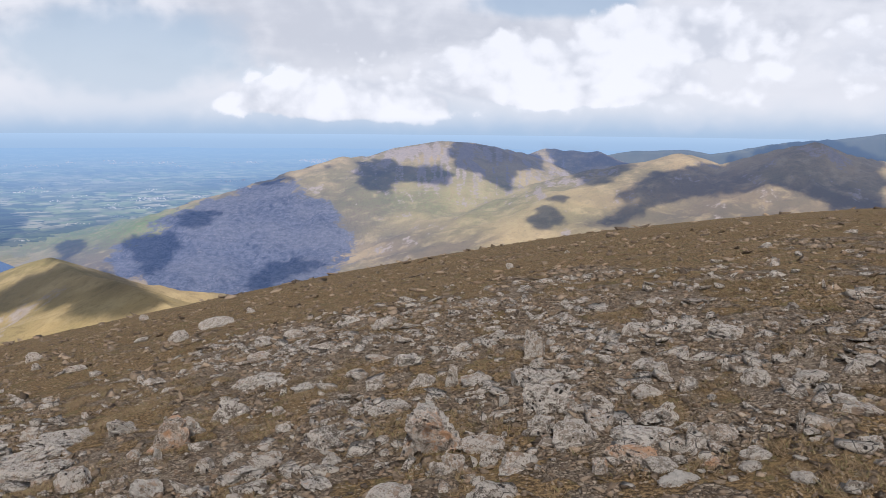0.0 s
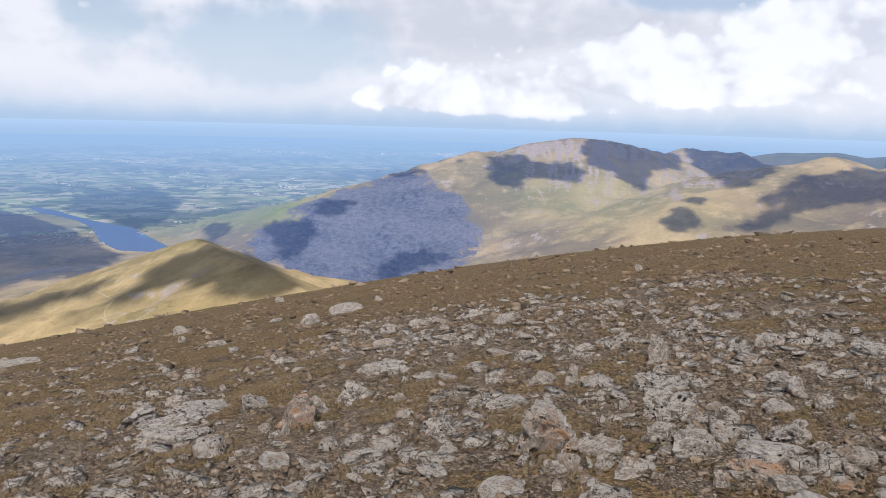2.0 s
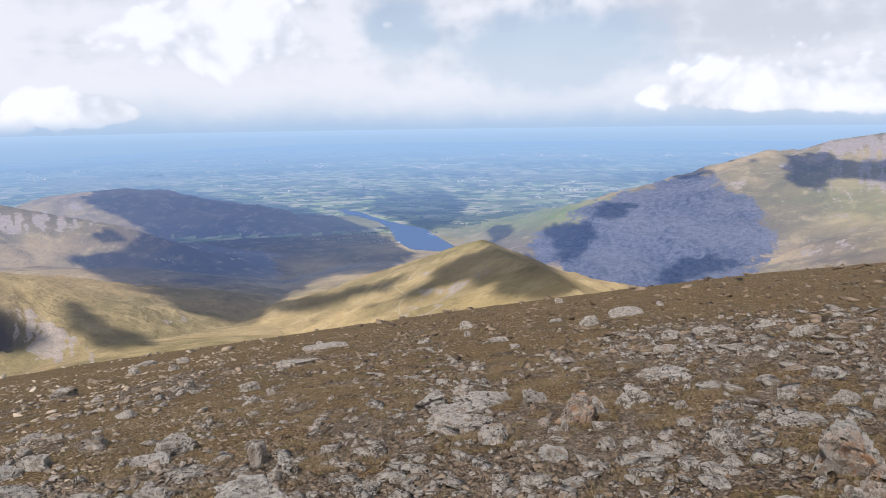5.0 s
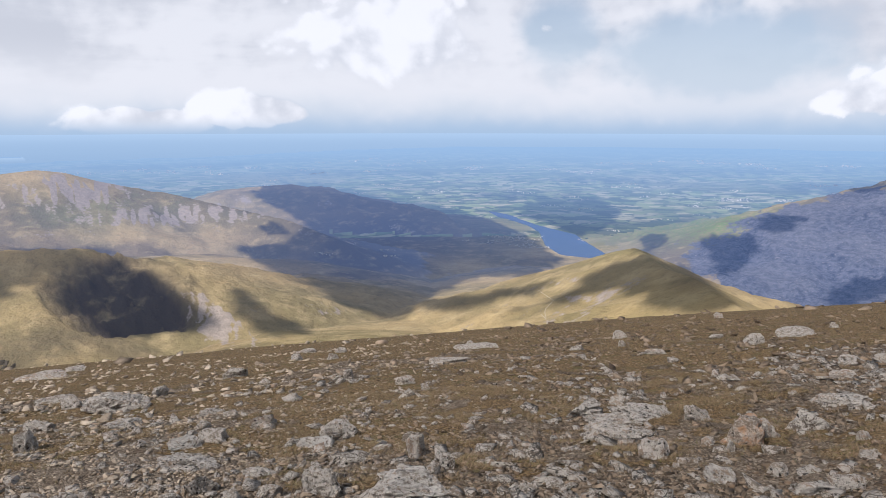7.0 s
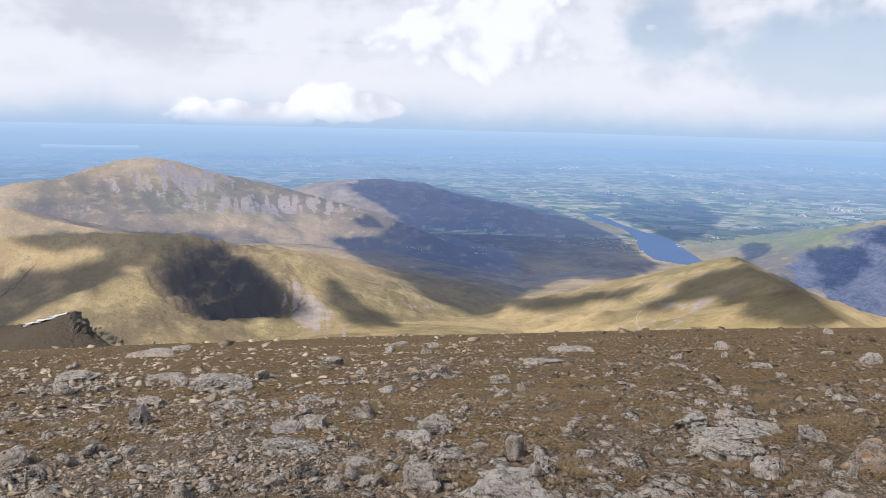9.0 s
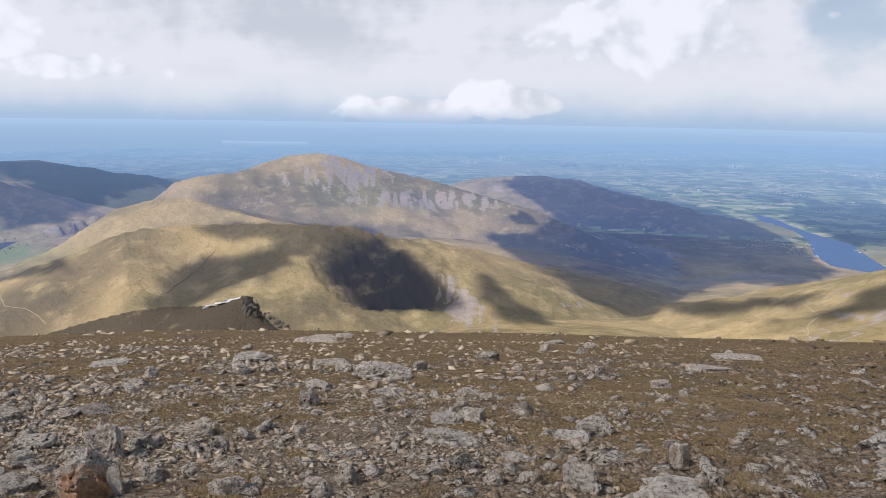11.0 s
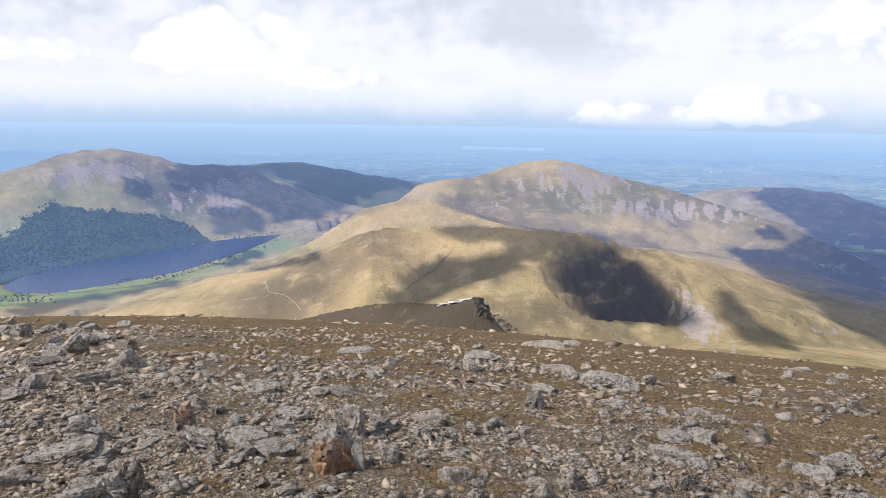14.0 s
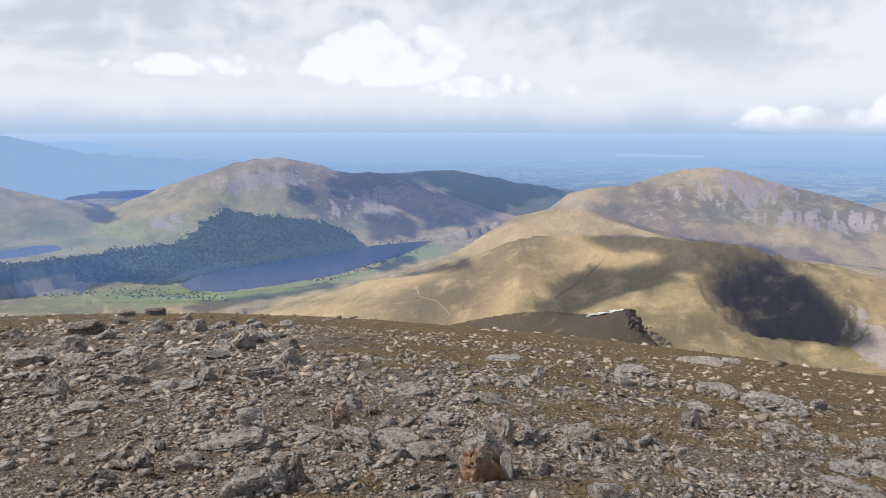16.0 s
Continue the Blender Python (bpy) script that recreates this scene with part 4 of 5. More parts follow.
shade_on(25, (27.0, -8.6), (26.4, -8.2), (25.0, -7.8), (24.8, -8.3), (25.7, -8.8), (26.5, -9.6), (27.1, -9.3))
shade_on(55, (17.9, -4.6), (16.4, -4.3), (11.7, -4.0), (10.9, -4.2), (14.1, -4.7), (16.4, -5.0))
shade_on(24, (35.9, -6.9), (34.6, -5.6), (29.9, -5.7), (28.3, -6.5), (29.5, -7.8), (31.4, -8.3), (33.6, -7.5))
# the spur, sunlit in bands
# this unseen cloud is added for the right flank's own shade
shade_on(26, (26.8, -9.1), (25.5, -9.9), (23.8, -10.2), (22.2, -11.1), (20.2, -12.6), (20.2, -13.3), (26.4, -13.7), (26.8, -12.7), (28.9, -12.4), (32.3, -13.4), (34.8, -14.4), (36.4, -14.5), (33.1, -13.0), (29.8, -11.1), (28.1, -10.3))
shade_on(27, (44.2, -13.8), (43.3, -13.3), (41.6, -13.1), (37.2, -12.7), (34.8, -12.2), (32.8, -11.5), (34.6, -12.9), (38.1, -13.7), (41.2, -14.2))
# the valley and the heather hill beyond it
shade_on(29, (56.3, -9.0), (53.0, -8.8), (51.5, -7.4), (54.5, -5.7), (55.4, -4.9), (53.0, -4.4), (50.0, -4.6), (46.4, -5.6), (41.0, -6.4), (37.9, -7.2), (34.6, -8.6), (35.2, -10.0), (37.0, -11.2), (40.8, -12.1), (42.9, -13.3), (44.4, -14.6), (46.9, -14.3), (50.0, -13.1), (52.6, -11.0), (54.8, -10.5))
shade_on(35, (39.0, -8.5), (34.4, -8.7), (33.9, -9.3), (32.6, -9.95), (33.6, -10.9), (35.5, -11.4), (38.0, -11.5))
# the broad hill: its plateau, its craggy face and the foot of it
# unseen cloud added in place of the crag's self-shadow
shade_on(30, (64.9, -8.5), (63.4, -9.6), (61.4, -10.6), (60.1, -12.0), (58.7, -13.4), (58.2, -14.6), (59.5, -15.1), (61.3, -14.5), (63.0, -14.9), (65.1, -14.8), (66.7, -13.8), (67.6, -12.4), (68.9, -11.4), (68.8, -10.5), (67.2, -9.5))
shade_on(36, (77.7, -8.4), (76.0, -8.2), (73.7, -8.2), (70.5, -8.3), (65.1, -8.6), (67.2, -9.5), (69.5, -10.7), (71.7, -11.5), (73.8, -12.4), (76.2, -13.2), (79.3, -14.1), (81.0, -13.8), (80.4, -11.9), (79.6, -11.4), (76.5, -10.6), (73.7, -10.4), (72.5, -9.7), (75.3, -9.5), (77.2, -8.9), mat=THIN)
shade_on(31, (57.0, -11.9), (56.0, -12.2), (54.9, -13.1), (53.8, -14.1), (52.5, -14.6), (51.6, -15.3), (54.4, -15.6), (55.8, -15.0), (56.8, -13.8))
shade_on(56, (54.2, -7.3), (53.0, -7.4), (52.8, -8.1), (54.0, -8.3), (54.4, -7.8))
shade_on(57, (56.4, -9.2), (55.4, -9.0), (54.0, -9.2), (52.7, -10.0), (52.2, -10.8), (53.9, -10.6), (55.4, -10.0))
shade_on(32, (93.9, -10.9), (90.5, -9.8), (89.7, -10.4), (91.7, -11.0))
shade_on(33, (91.1, -11.5), (86.2, -10.2), (85.9, -10.9), (88.8, -11.3))
shade_on(58, (51.7, -9.2), (46.2, -8.4), (40.6, -8.4), (40.3, -11.9), (42.8, -12.9), (44.3, -14.8), (45.7, -14.5), (48.4, -13.1), (51.1, -11.5))
# the western hills
shade_on(40, (97.0, -4.5), (95.8, -3.7), (92.6, -3.7), (90.9, -4.0), (89.3, -5.0), (86.0, -5.8), (85.8, -7.7), (88.1, -8.0), (89.9, -7.1), (91.8, -6.3), (93.4, -5.9), (95.8, -5.6))
shade_on(41, (93.8, -7.0), (92.8, -6.7), (91.0, -6.7), (89.6, -7.8), (89.9, -8.4), (91.8, -8.7), (93.6, -8.7))
shade_on(42, (99.4, -4.9), (98.2, -4.5), (97.0, -5.6), (97.8, -6.3), (99.0, -5.7))
shade_on(43, (89.1, -3.7), (87.2, -4.0), (84.2, -4.4), (79.3, -4.7), (80.8, -5.5), (84.1, -6.9), (87.5, -7.7), (89.5, -8.2), (89.3, -5.3), (87.3, -5.1), (89.2, -4.6))
shade_on(44, (114.2, -9.8), (112.3, -10.1), (109.9, -10.3), (108.2, -10.9), (108.6, -11.3), (111.4, -10.9), (113.1, -11.5), (114.3, -11.2))
shade_on(45, (112.9, -5.3), (111.3, -5.9), (110.7, -6.9), (112.1, -6.9), (112.7, -6.4))
shade_on(46, (108.0, -12.9), (105.4, -12.8), (99.2, -12.2), (95.2, -11.8), (96.0, -12.3), (100.8, -12.8), (105.5, -13.5), mat=THIN)
shade_on(47, (86.0, -3.8), (82.2, -4.2), (78.5, -4.6), (79.3, -5.5), (83.5, -5.8), (85.6, -5.2))


# ---------------------------------------------------------------- rocks
def rock_mesh(name, seed, level, cuts, flat=(1, 1, 1), rust=0.0, pale=0.0, dents=0.0, rough=0.075, layers=3.0, stain=0.0):
    """One weathered block: a ball split along planes and beds, roughened and pitted, about 1 across, its base near z = 0."""
    rnd = random.Random(seed)
    bm = bmesh.new()
    bmesh.ops.create_icosphere(bm, subdivisions=level, radius=1)
    v = np.array([q.co for q in bm.verts])
    v = np.sign(v) * np.abs(v) ** 0.6
    for _ in range(cuts):
        d = Vector((rnd.gauss(0, 1), rnd.gauss(0, 1), rnd.gauss(0, 0.8))).normalized()
        dn = np.array(d)
        v = v - np.maximum(v @ dn - rnd.uniform(0.50, 0.95), 0)[:, None] * dn
    v = v / np.abs(v).max(0)
    bed = Vector((rnd.gauss(0, 0.22), rnd.gauss(0, 0.22), 1)).normalized()
    steps = [rnd.uniform(-0.10, 0.20) for _ in range(40)]
    out = []
    for p in v:
        q = Vector(p)
        away = q.normalized()
        n = noise.fractal(q * 1.9 + Vector((seed, 0, 0)), 0.8, 2.1, 4) * rough * 1.2
        n -= max(0.0, 0.16 - abs(noise.noise(q * 2.3 + Vector((0, seed, 0))))) * rough * 6.0
        if level > 3:
            n += (abs(noise.noise(q * 7 + Vector((0, seed, 0)))) - 0.2) * rough * 1.4 + noise.noise(q * 17) * rough * 0.6
            n -= dents * max(0.0, noise.noise(q * 4.6 + Vector((0, 0, seed * 2.0))) - 0.24) * 2.4
        if layers:
            h = q.dot(bed) * layers + 0.5 * noise.noise(q * 1.4 + Vector((seed, seed, 0))) + 20
            k, f = int(h), h - int(h)
            side = q - bed * q.dot(bed)
            cut = steps[k] + 0.09 * max(0.0, 1 - f / 0.16)
            q = q - side * cut
        out.append(q + away * n)
    reach = np.abs(np.array(out)).max(0)
    for q, p in zip(bm.verts, out):
        p = Vector((p.x / reach[0], p.y / reach[1], p.z / reach[2]))
        q.co = (p.x * 0.5 * flat[0], p.y * 0.5 * flat[1], (p.z * 0.74 + 0.12) * flat[2])
    me = bpy.data.meshes.new(name)
    bm.to_mesh(me)
    bm.free()
    for key, value in (("pale", pale), ("rust", stain)):
        layer = me.attributes.new(key, "FLOAT", "POINT")
        layer.data.foreach_set("value", np.full(len(me.vertices), value, np.float32))
    if rust:
        # one face is stained
        vals = [rust * min(1, max(0, q.co.x * 2.4 + 0.55)) * min(1, max(0, (1.0 - q.co.z) * 3.0)) for q in me.vertices]
        me.attributes["rust"].data.foreach_set("value", np.array(vals, np.float32))
    me.polygons.foreach_set("use_smooth", np.ones(len(me.polygons), bool))
    me.set_sharp_from_angle(angle=radians(38))
    me.materials.append(ROCK)
    return me


def several(count, name, seed, level, cuts, **how):
    return [rock_mesh(name, seed + i, level, cuts, **how) for i in range(count)]


KINDS = {
    "rust": ([rock_mesh("boulder", 11, 5, 9, rust=0.42, pale=0.45, dents=0.3, layers=2), rock_mesh("boulder", 17, 5, 7, rust=0.80, pale=0.55, dents=0.10, layers=2, rough=0.085)], "grey boulder with a rusty orange face and dark pits", "boulder"),
    "rusty": (several(3, "boulder", 15, 4, 8, stain=0.5, dents=0.2), "grey boulder stained rusty brown in patches", "boulder"),
    "pitted": (several(4, "boulder", 20, 5, 8, dents=0.5, pale=0.3), "grey boulder riddled with dark pits", "boulder"),
    "hollow": (several(1, "boulder", 26, 5, 8, dents=1.0, pale=0.2), "grey boulder with a deep dark hollow", "boulder"),
    "upright": (several(4, "boulder", 30, 4, 10, pale=0.25, dents=0.12, layers=2), "upright grey block standing out of the gravel", "boulder"),
    "pale": (several(3, "boulder", 40, 5, 8, pale=0.7, dents=0.15), "pale boulder covered with whitish lichen", "boulder"),
    "white": (several(2, "boulder", 45, 4, 9, pale=1.0), "almost white block of bleached stone", "boulder"),
    "plain": (several(7, "boulder", 50, 4, 9, pale=0.22), "weathered grey-brown boulder sunk in turf", "boulder"),
    "tan": (several(2, "boulder", 58, 4, 8, pale=0.35, stain=0.32), "smooth tan boulder lying on turf", "boulder"),
    "flat": (several(4, "slab", 60, 4, 8, layers=2, pale=0.05), "flat grey stone slab lying on gravel", "slab"),
    "ledge": (several(3, "slab", 65, 5, 6, layers=5, dents=0.35, pale=0.25), "low ledge of layered grey rock with dark hollows", "ledge"),
    "slate": (several(2, "slab", 77, 4, 7, layers=1.5, rough=0.025, pale=0.1), "smooth grey slab split from the ledge", "slab"),
    "blade": (several(2, "slab", 70, 4, 11, flat=(0.45, 1, 1)), "thin slab of slate standing on edge", "slab"),
    "dark": (several(4, "boulder", 80, 4, 8, pale=-0.4, layers=4), "dark grey weathered boulder", "boulder"),
}
rnd = random.Random(5)
BIG = []


def set_rocks(kind, *rows):
    """place (x, y), width and height in metres of rocks that stand out"""
    meshes, label, category = KINDS[kind]
    for n, (x, y, wide, high) in enumerate(rows):
        ob = tagged(new({"slab": "slab", "ledge": "rock_ledge"}.get(category, "boulder"), meshes[n % len(meshes)]), label, category, "boulders on the summit")
        deep = wide * rnd.uniform(0.7, 1.0) if kind != "blade" else wide * 0.5
        high = max(0.7 * high, high - 0.12 * deep)
        az = math.degrees(math.atan2(-x, y))
        back_x, back_y = x - math.sin(radians(az)) * deep * 0.35, y + math.cos(radians(az)) * deep * 0.35
        z = float(ground_z(np.array([back_x]), np.array([back_y]))[0])
        turn = az - 80 if kind == "rust" else az + rnd.uniform(-25, 25) + (180 if rnd.random() < 0.5 else 0)
        ob.matrix_world = pose(back_x, back_y, z - high * 0.10, rnd.uniform(-8, 8), rnd.uniform(-8, 8), turn) @ Matrix.Diagonal((wide * 1.16, deep if kind != "rust" else wide, high * 1.2, 1))
        BIG.append((back_x, back_y, wide * 0.5))


set_rocks("plain", (-2.2, 9.37, 0.3, 0.14), (-1.17, 9.88, 0.25, 0.12), (-3.7, 14.63, 0.22, 0.13), (-5.33, 13.29, 0.26, 0.1), (-0.15, 5.8, 0.23, 0.12), (-0.54, 6.05, 0.18, 0.09), (-1.15, 6.38, 0.23, 0.08), (-1.26, 5.75, 0.09, 0.08), (-1.67, 5.89, 0.31, 0.18), (-3.57, 6.44, 0.22, 0.13), (-2.3, 4.63, 0.24, 0.16), (-4.88, 8.63, 0.15, 0.1), (-1.07, 4.48, 0.19, 0.11), (-0.64, 4.31, 0.12, 0.09), (-0.25, 3.57, 0.24, 0.09), (-1.04, 4.17, 0.16, 0.07), (-7.32, 13.41, 0.3, 0.21), (-7.93, 20.19, 0.31, 0.19), (0.57, 7.2, 0.14, 0.11), (0.63, 5.33, 0.23, 0.14), (0.28, 5.58, 0.25, 0.1), (0.6, 4.3, 0.15, 0.1))
set_rocks("plain", (0.73, 4, 0.24, 0.15), (0.94, 4.23, 0.19, 0.08), (0.97, 4.46, 0.16, 0.13), (0.93, 4.72, 0.12, 0.06), (1.53, 5.12, 0.14, 0.11), (1.06, 3.5, 0.15, 0.08), (1.37, 4.03, 0.15, 0.06), (1.57, 4.71, 0.13, 0.1), (1.93, 5.04, 0.09, 0.07), (1.98, 4.65, 0.22, 0.13), (2.2, 4.53, 0.1, 0.05), (1.49, 3.48, 0.17, 0.07), (2.02, 3.46, 0.12, 0.07), (2.5, 5.3, 0.1, 0.1), (2.22, 6.72, 0.2, 0.1), (0.41, 3.77, 0.24, 0.11), (0.27, 3.92, 0.12, 0.08), (0.19, 3.71, 0.08, 0.04), (0.21, 3.43, 0.24, 0.11), (0.08, 3.98, 0.14, 0.11), (1.58, 3.15, 0.13, 0.06), (2.25, 3.94, 0.18, 0.08))
set_rocks("plain", (-11.27, 7.14, 0.4, 0.21), (-11.51, 9.52, 0.26, 0.16), (-12.87, 10.95, 0.29, 0.15), (-10.51, 5.28, 0.29, 0.2), (-3.63, 3.81, 0.22, 0.17), (-6.52, 6.81, 0.12, 0.1), (-7.56, 5.52, 0.26, 0.12), (-8.57, 7.34, 0.17, 0.16), (-6.65, 10.74, 0.25, 0.12), (-6.23, 11.47, 0.14, 0.13), (-2.53, 3.83, 0.11, 0.05), (-6.49, 0.03, 0.19, 0.11), (-6.71, 1.04, 0.32, 0.19), (-4.66, 1.57, 0.17, 0.15), (-12.31, 3.18, 0.56, 0.19), (-10.13, 1.05, 0.4, 0.12), (-9.4, 1.38, 0.19, 0.09), (-6.45, -0.26, 0.28, 0.13), (-5.51, -0.61, 0.22, 0.16), (-4.79, 0.79, 0.22, 0.14), (-4.45, 1.3, 0.14, 0.11), (-8.48, 0.14, 0.25, 0.1))
set_rocks("plain", (-6.9, -3.39, 0.33, 0.14), (-9.4, -3.68, 0.34, 0.17), (-8.66, -3.92, 0.27, 0.16), (-19.17, -4.54, 0.33, 0.17), (-16.36, -5.37, 0.49, 0.26), (-9.9, -4.8, 0.36, 0.18), (-7.96, -3.01, 0.37, 0.12), (-8.1, -2.84, 0.33, 0.12), (-6.05, -3.1, 0.26, 0.11))
set_rocks("flat", (-0.49, 11.36, 0.3, 0.1), (-4.03, 13.27, 0.74, 0.19), (-1.97, 8.22, 0.31, 0.12), (-1.27, 7.95, 0.43, 0.15), (-0.59, 7.06, 0.24, 0.08), (-0.78, 6.59, 0.2, 0.08), (-5.07, 10.42, 0.34, 0.1), (-0.69, 4.57, 0.27, 0.14), (-0.37, 5.16, 0.3, 0.11), (2.29, 4.66, 0.23, 0.09), (2.84, 4.97, 0.18, 0.06), (2.98, 5.31, 0.13, 0.05), (0.23, 4.13, 0.25, 0.11), (1.42, 3.36, 0.11, 0.05), (-14.6, 11.35, 0.5, 0.14), (-18.81, 7.59, 0.59, 0.15), (-17.32, 6.19, 0.99, 0.18), (-7.8, 4.57, 0.3, 0.09), (-4.46, 3.77, 0.34, 0.09), (-7.14, 7.12, 0.33, 0.14), (-11.58, 4.24, 0.54, 0.12), (-6.13, -0.54, 0.42, 0.12))
set_rocks("flat", (-6.07, -0.16, 0.21, 0.09), (-8.39, -0.48, 0.45, 0.15), (-5.28, -1.97, 0.29, 0.14), (-6.07, -1.3, 0.18, 0.06), (-6.13, -1.48, 0.19, 0.07), (-6.32, -1.25, 0.16, 0.06), (-5.83, -1.3, 0.15, 0.06))
set_rocks("pale", (-0.86, 7.72, 0.15, 0.06), (-0.32, 6.63, 0.26, 0.15), (-1.95, 5.04, 0.07, 0.09), (-1.75, 4.32, 0.19, 0.13), (-1.21, 4.31, 0.24, 0.1), (0.96, 5.39, 0.13, 0.09), (1.09, 3.94, 0.31, 0.11), (2.28, 4.14, 0.15, 0.05), (1.1, 3.31, 0.18, 0.05), (-6.28, 3.26, 0.31, 0.14), (-3.22, 3.12, 0.51, 0.22), (-3.61, 5.88, 0.39, 0.23), (-12.61, 1.08, 0.55, 0.13), (-6.31, -1.78, 0.31, 0.22))
set_rocks("pitted", (-1.74, 6.95, 0.53, 0.14), (-2.6, 6.02, 0.22, 0.15), (0.01, 3.93, 0.12, 0.1), (0.66, 4.57, 0.35, 0.21), (1.44, 5.35, 0.2, 0.08), (-9.6, 4.24, 0.79, 0.35), (-8.26, 3.68, 0.43, 0.17), (-8.63, 2.91, 0.36, 0.17), (-5.29, 4.21, 0.38, 0.21), (-5.37, 2.79, 0.44, 0.14), (-4.77, 3.04, 0.24, 0.11), (-3.92, 2.92, 0.26, 0.21), (-6.22, 0.23, 0.31, 0.32), (-8.38, -3.52, 0.34, 0.17), (-4.68, -1.44, 0.39, 0.29), (-5.74, -0.89, 0.37, 0.2))
set_rocks("rusty", (-1.95, 5.27, 0.28, 0.26), (0.97, 3.68, 0.25, 0.1), (0.8, 3.61, 0.08, 0.1), (1.3, 3.49, 0.09, 0.05), (1.44, 3.77, 0.18, 0.1), (-4.94, -1.25, 0.21, 0.25), (-6.43, -1.05, 0.2, 0.32), (-7.2, -0.87, 0.14, 0.11))
set_rocks("upright", (-1.87, 5.52, 0.21, 0.21), (0.77, 6.22, 0.17, 0.3), (0.09, 5.7, 0.12, 0.2), (0.41, 4.88, 0.07, 0.09), (1.32, 4.69, 0.19, 0.12), (2.36, 5.54, 0.07, 0.08), (-7.6, 2.39, 0.3, 0.28), (-4.11, 4.1, 0.15, 0.22), (-2.75, 3.66, 0.15, 0.13), (-5.26, 0.45, 0.17, 0.18), (-6.07, 1.07, 0.23, 0.15), (-6.38, 0.54, 0.2, 0.13), (-20.54, -6.44, 0.2, 0.27), (-7.37, -1.03, 0.2, 0.16))
set_rocks("ledge", (-3.04, 5.86, 0.6, 0.11), (-3.11, 5.57, 0.53, 0.12), (-2.8, 4.99, 0.55, 0.14), (2.31, 6.01, 0.34, 0.11), (-8.72, -2.19, 0.5, 0.22), (-5.6, -1.74, 0.52, 0.16))
set_rocks("tan", (-0.66, 3.97, 0.18, 0.07), (1.71, 6.63, 0.21, 0.14), (-2.71, 4.24, 0.09, 0.05), (-6.99, -0.19, 0.32, 0.14))
set_rocks("rust", (-0.05, 4.30, 0.40, 0.32), (-5.15, 0.06, 0.37, 0.36))
set_rocks("dark", (-0.75, 5.62, 0.11, 0.07), (3.24, 6.99, 0.11, 0.07), (2.54, 7.62, 0.23, 0.07), (-6.22, 4.15, 0.27, 0.17), (-4.67, 2.46, 0.26, 0.17), (-8.48, 0.42, 0.41, 0.12), (-10.5, 0.4, 0.13, 0.09), (-10.61, -3.29, 0.53, 0.18), (-15.94, -5.58, 0.32, 0.29), (-17.22, -6.99, 0.44, 0.26), (-14.2, -6.49, 0.66, 0.34), (-11.31, -5.42, 0.36, 0.2), (-10.39, -4.61, 0.38, 0.17), (-8.95, -4.23, 0.28, 0.13), (-10.54, -4.39, 0.32, 0.14), (-15, -5.82, 0.38, 0.18), (-15.09, -6.55, 0.47, 0.23), (-22.94, -9.02, 0.7, 0.3), (-24.09, -8.5, 0.61, 0.32), (-12.23, -4.75, 0.44, 0.16), (-4.88, -2.45, 0.22, 0.12), (-9.64, -1.15, 0.28, 0.09))
set_rocks("hollow", (1.23, 4.14, 0.24, 0.18))
set_rocks("blade", (1.83, 3.73, 0.11, 0.17), (2.57, 5.22, 0.1, 0.13), (2.53, 4.95, 0.09, 0.11), (3.82, 7.6, 0.07, 0.12), (3.88, 7.56, 0.06, 0.08))
set_rocks("slate", (-6.28, 3.61, 0.3, 0.14), (-9.36, 11.62, 1.03, 0.18), (-8.16, 9.17, 0.73, 0.13), (-5.53, -0.41, 0.35, 0.2))
set_rocks("white", (-5.21, 3.92, 0.31, 0.14), (-5.13, 0.19, 0.11, 0.26), (-9.32, -2.18, 0.15, 0.09))

# a rougher outcrop along the southern edge, and more blocks among the scree
for n in range(48):
    az, r = (radians(rnd.uniform(99, 121)), rnd.uniform(8.5, 19)) if n < 34 else (radians(rnd.uniform(-34, 98)), rnd.uniform(9, 17))
    x, y = -math.sin(az) * r, math.cos(az) * r
    if any(math.hypot(x - q[0], y - q[1]) < q[2] + 0.15 for q in BIG):
        continue
    kind = rnd.choice(("plain", "dark", "pitted", "upright") if n < 34 else ("plain", "flat", "pitted", "plain"))
    meshes, label, category = KINDS[kind]
    size = rnd.uniform(0.22, 0.55) if n < 34 else rnd.uniform(0.16, 0.34)
    ob = tagged(new("slab" if category == "slab" else "boulder", meshes[n % len(meshes)]), label, category, "boulders on the summit")
    z = float(ground_z(np.array([x]), np.array([y]))[0])
    ob.matrix_world = pose(x, y, z - size * 0.08, rnd.uniform(-12, 12), rnd.uniform(-12, 12), rnd.uniform(0, 360)) @ Matrix.Diagonal((size * 1.2, size * 0.9, size * rnd.uniform(0.4, 0.8), 1))
    BIG.append((x, y, size * 0.5))

# loose stones that can be told apart
STONES = [rock_mesh("stone", 100 + i, 3, 9, rough=0.05, layers=2) for i in range(9)]
big = np.array(BIG)
made = 0
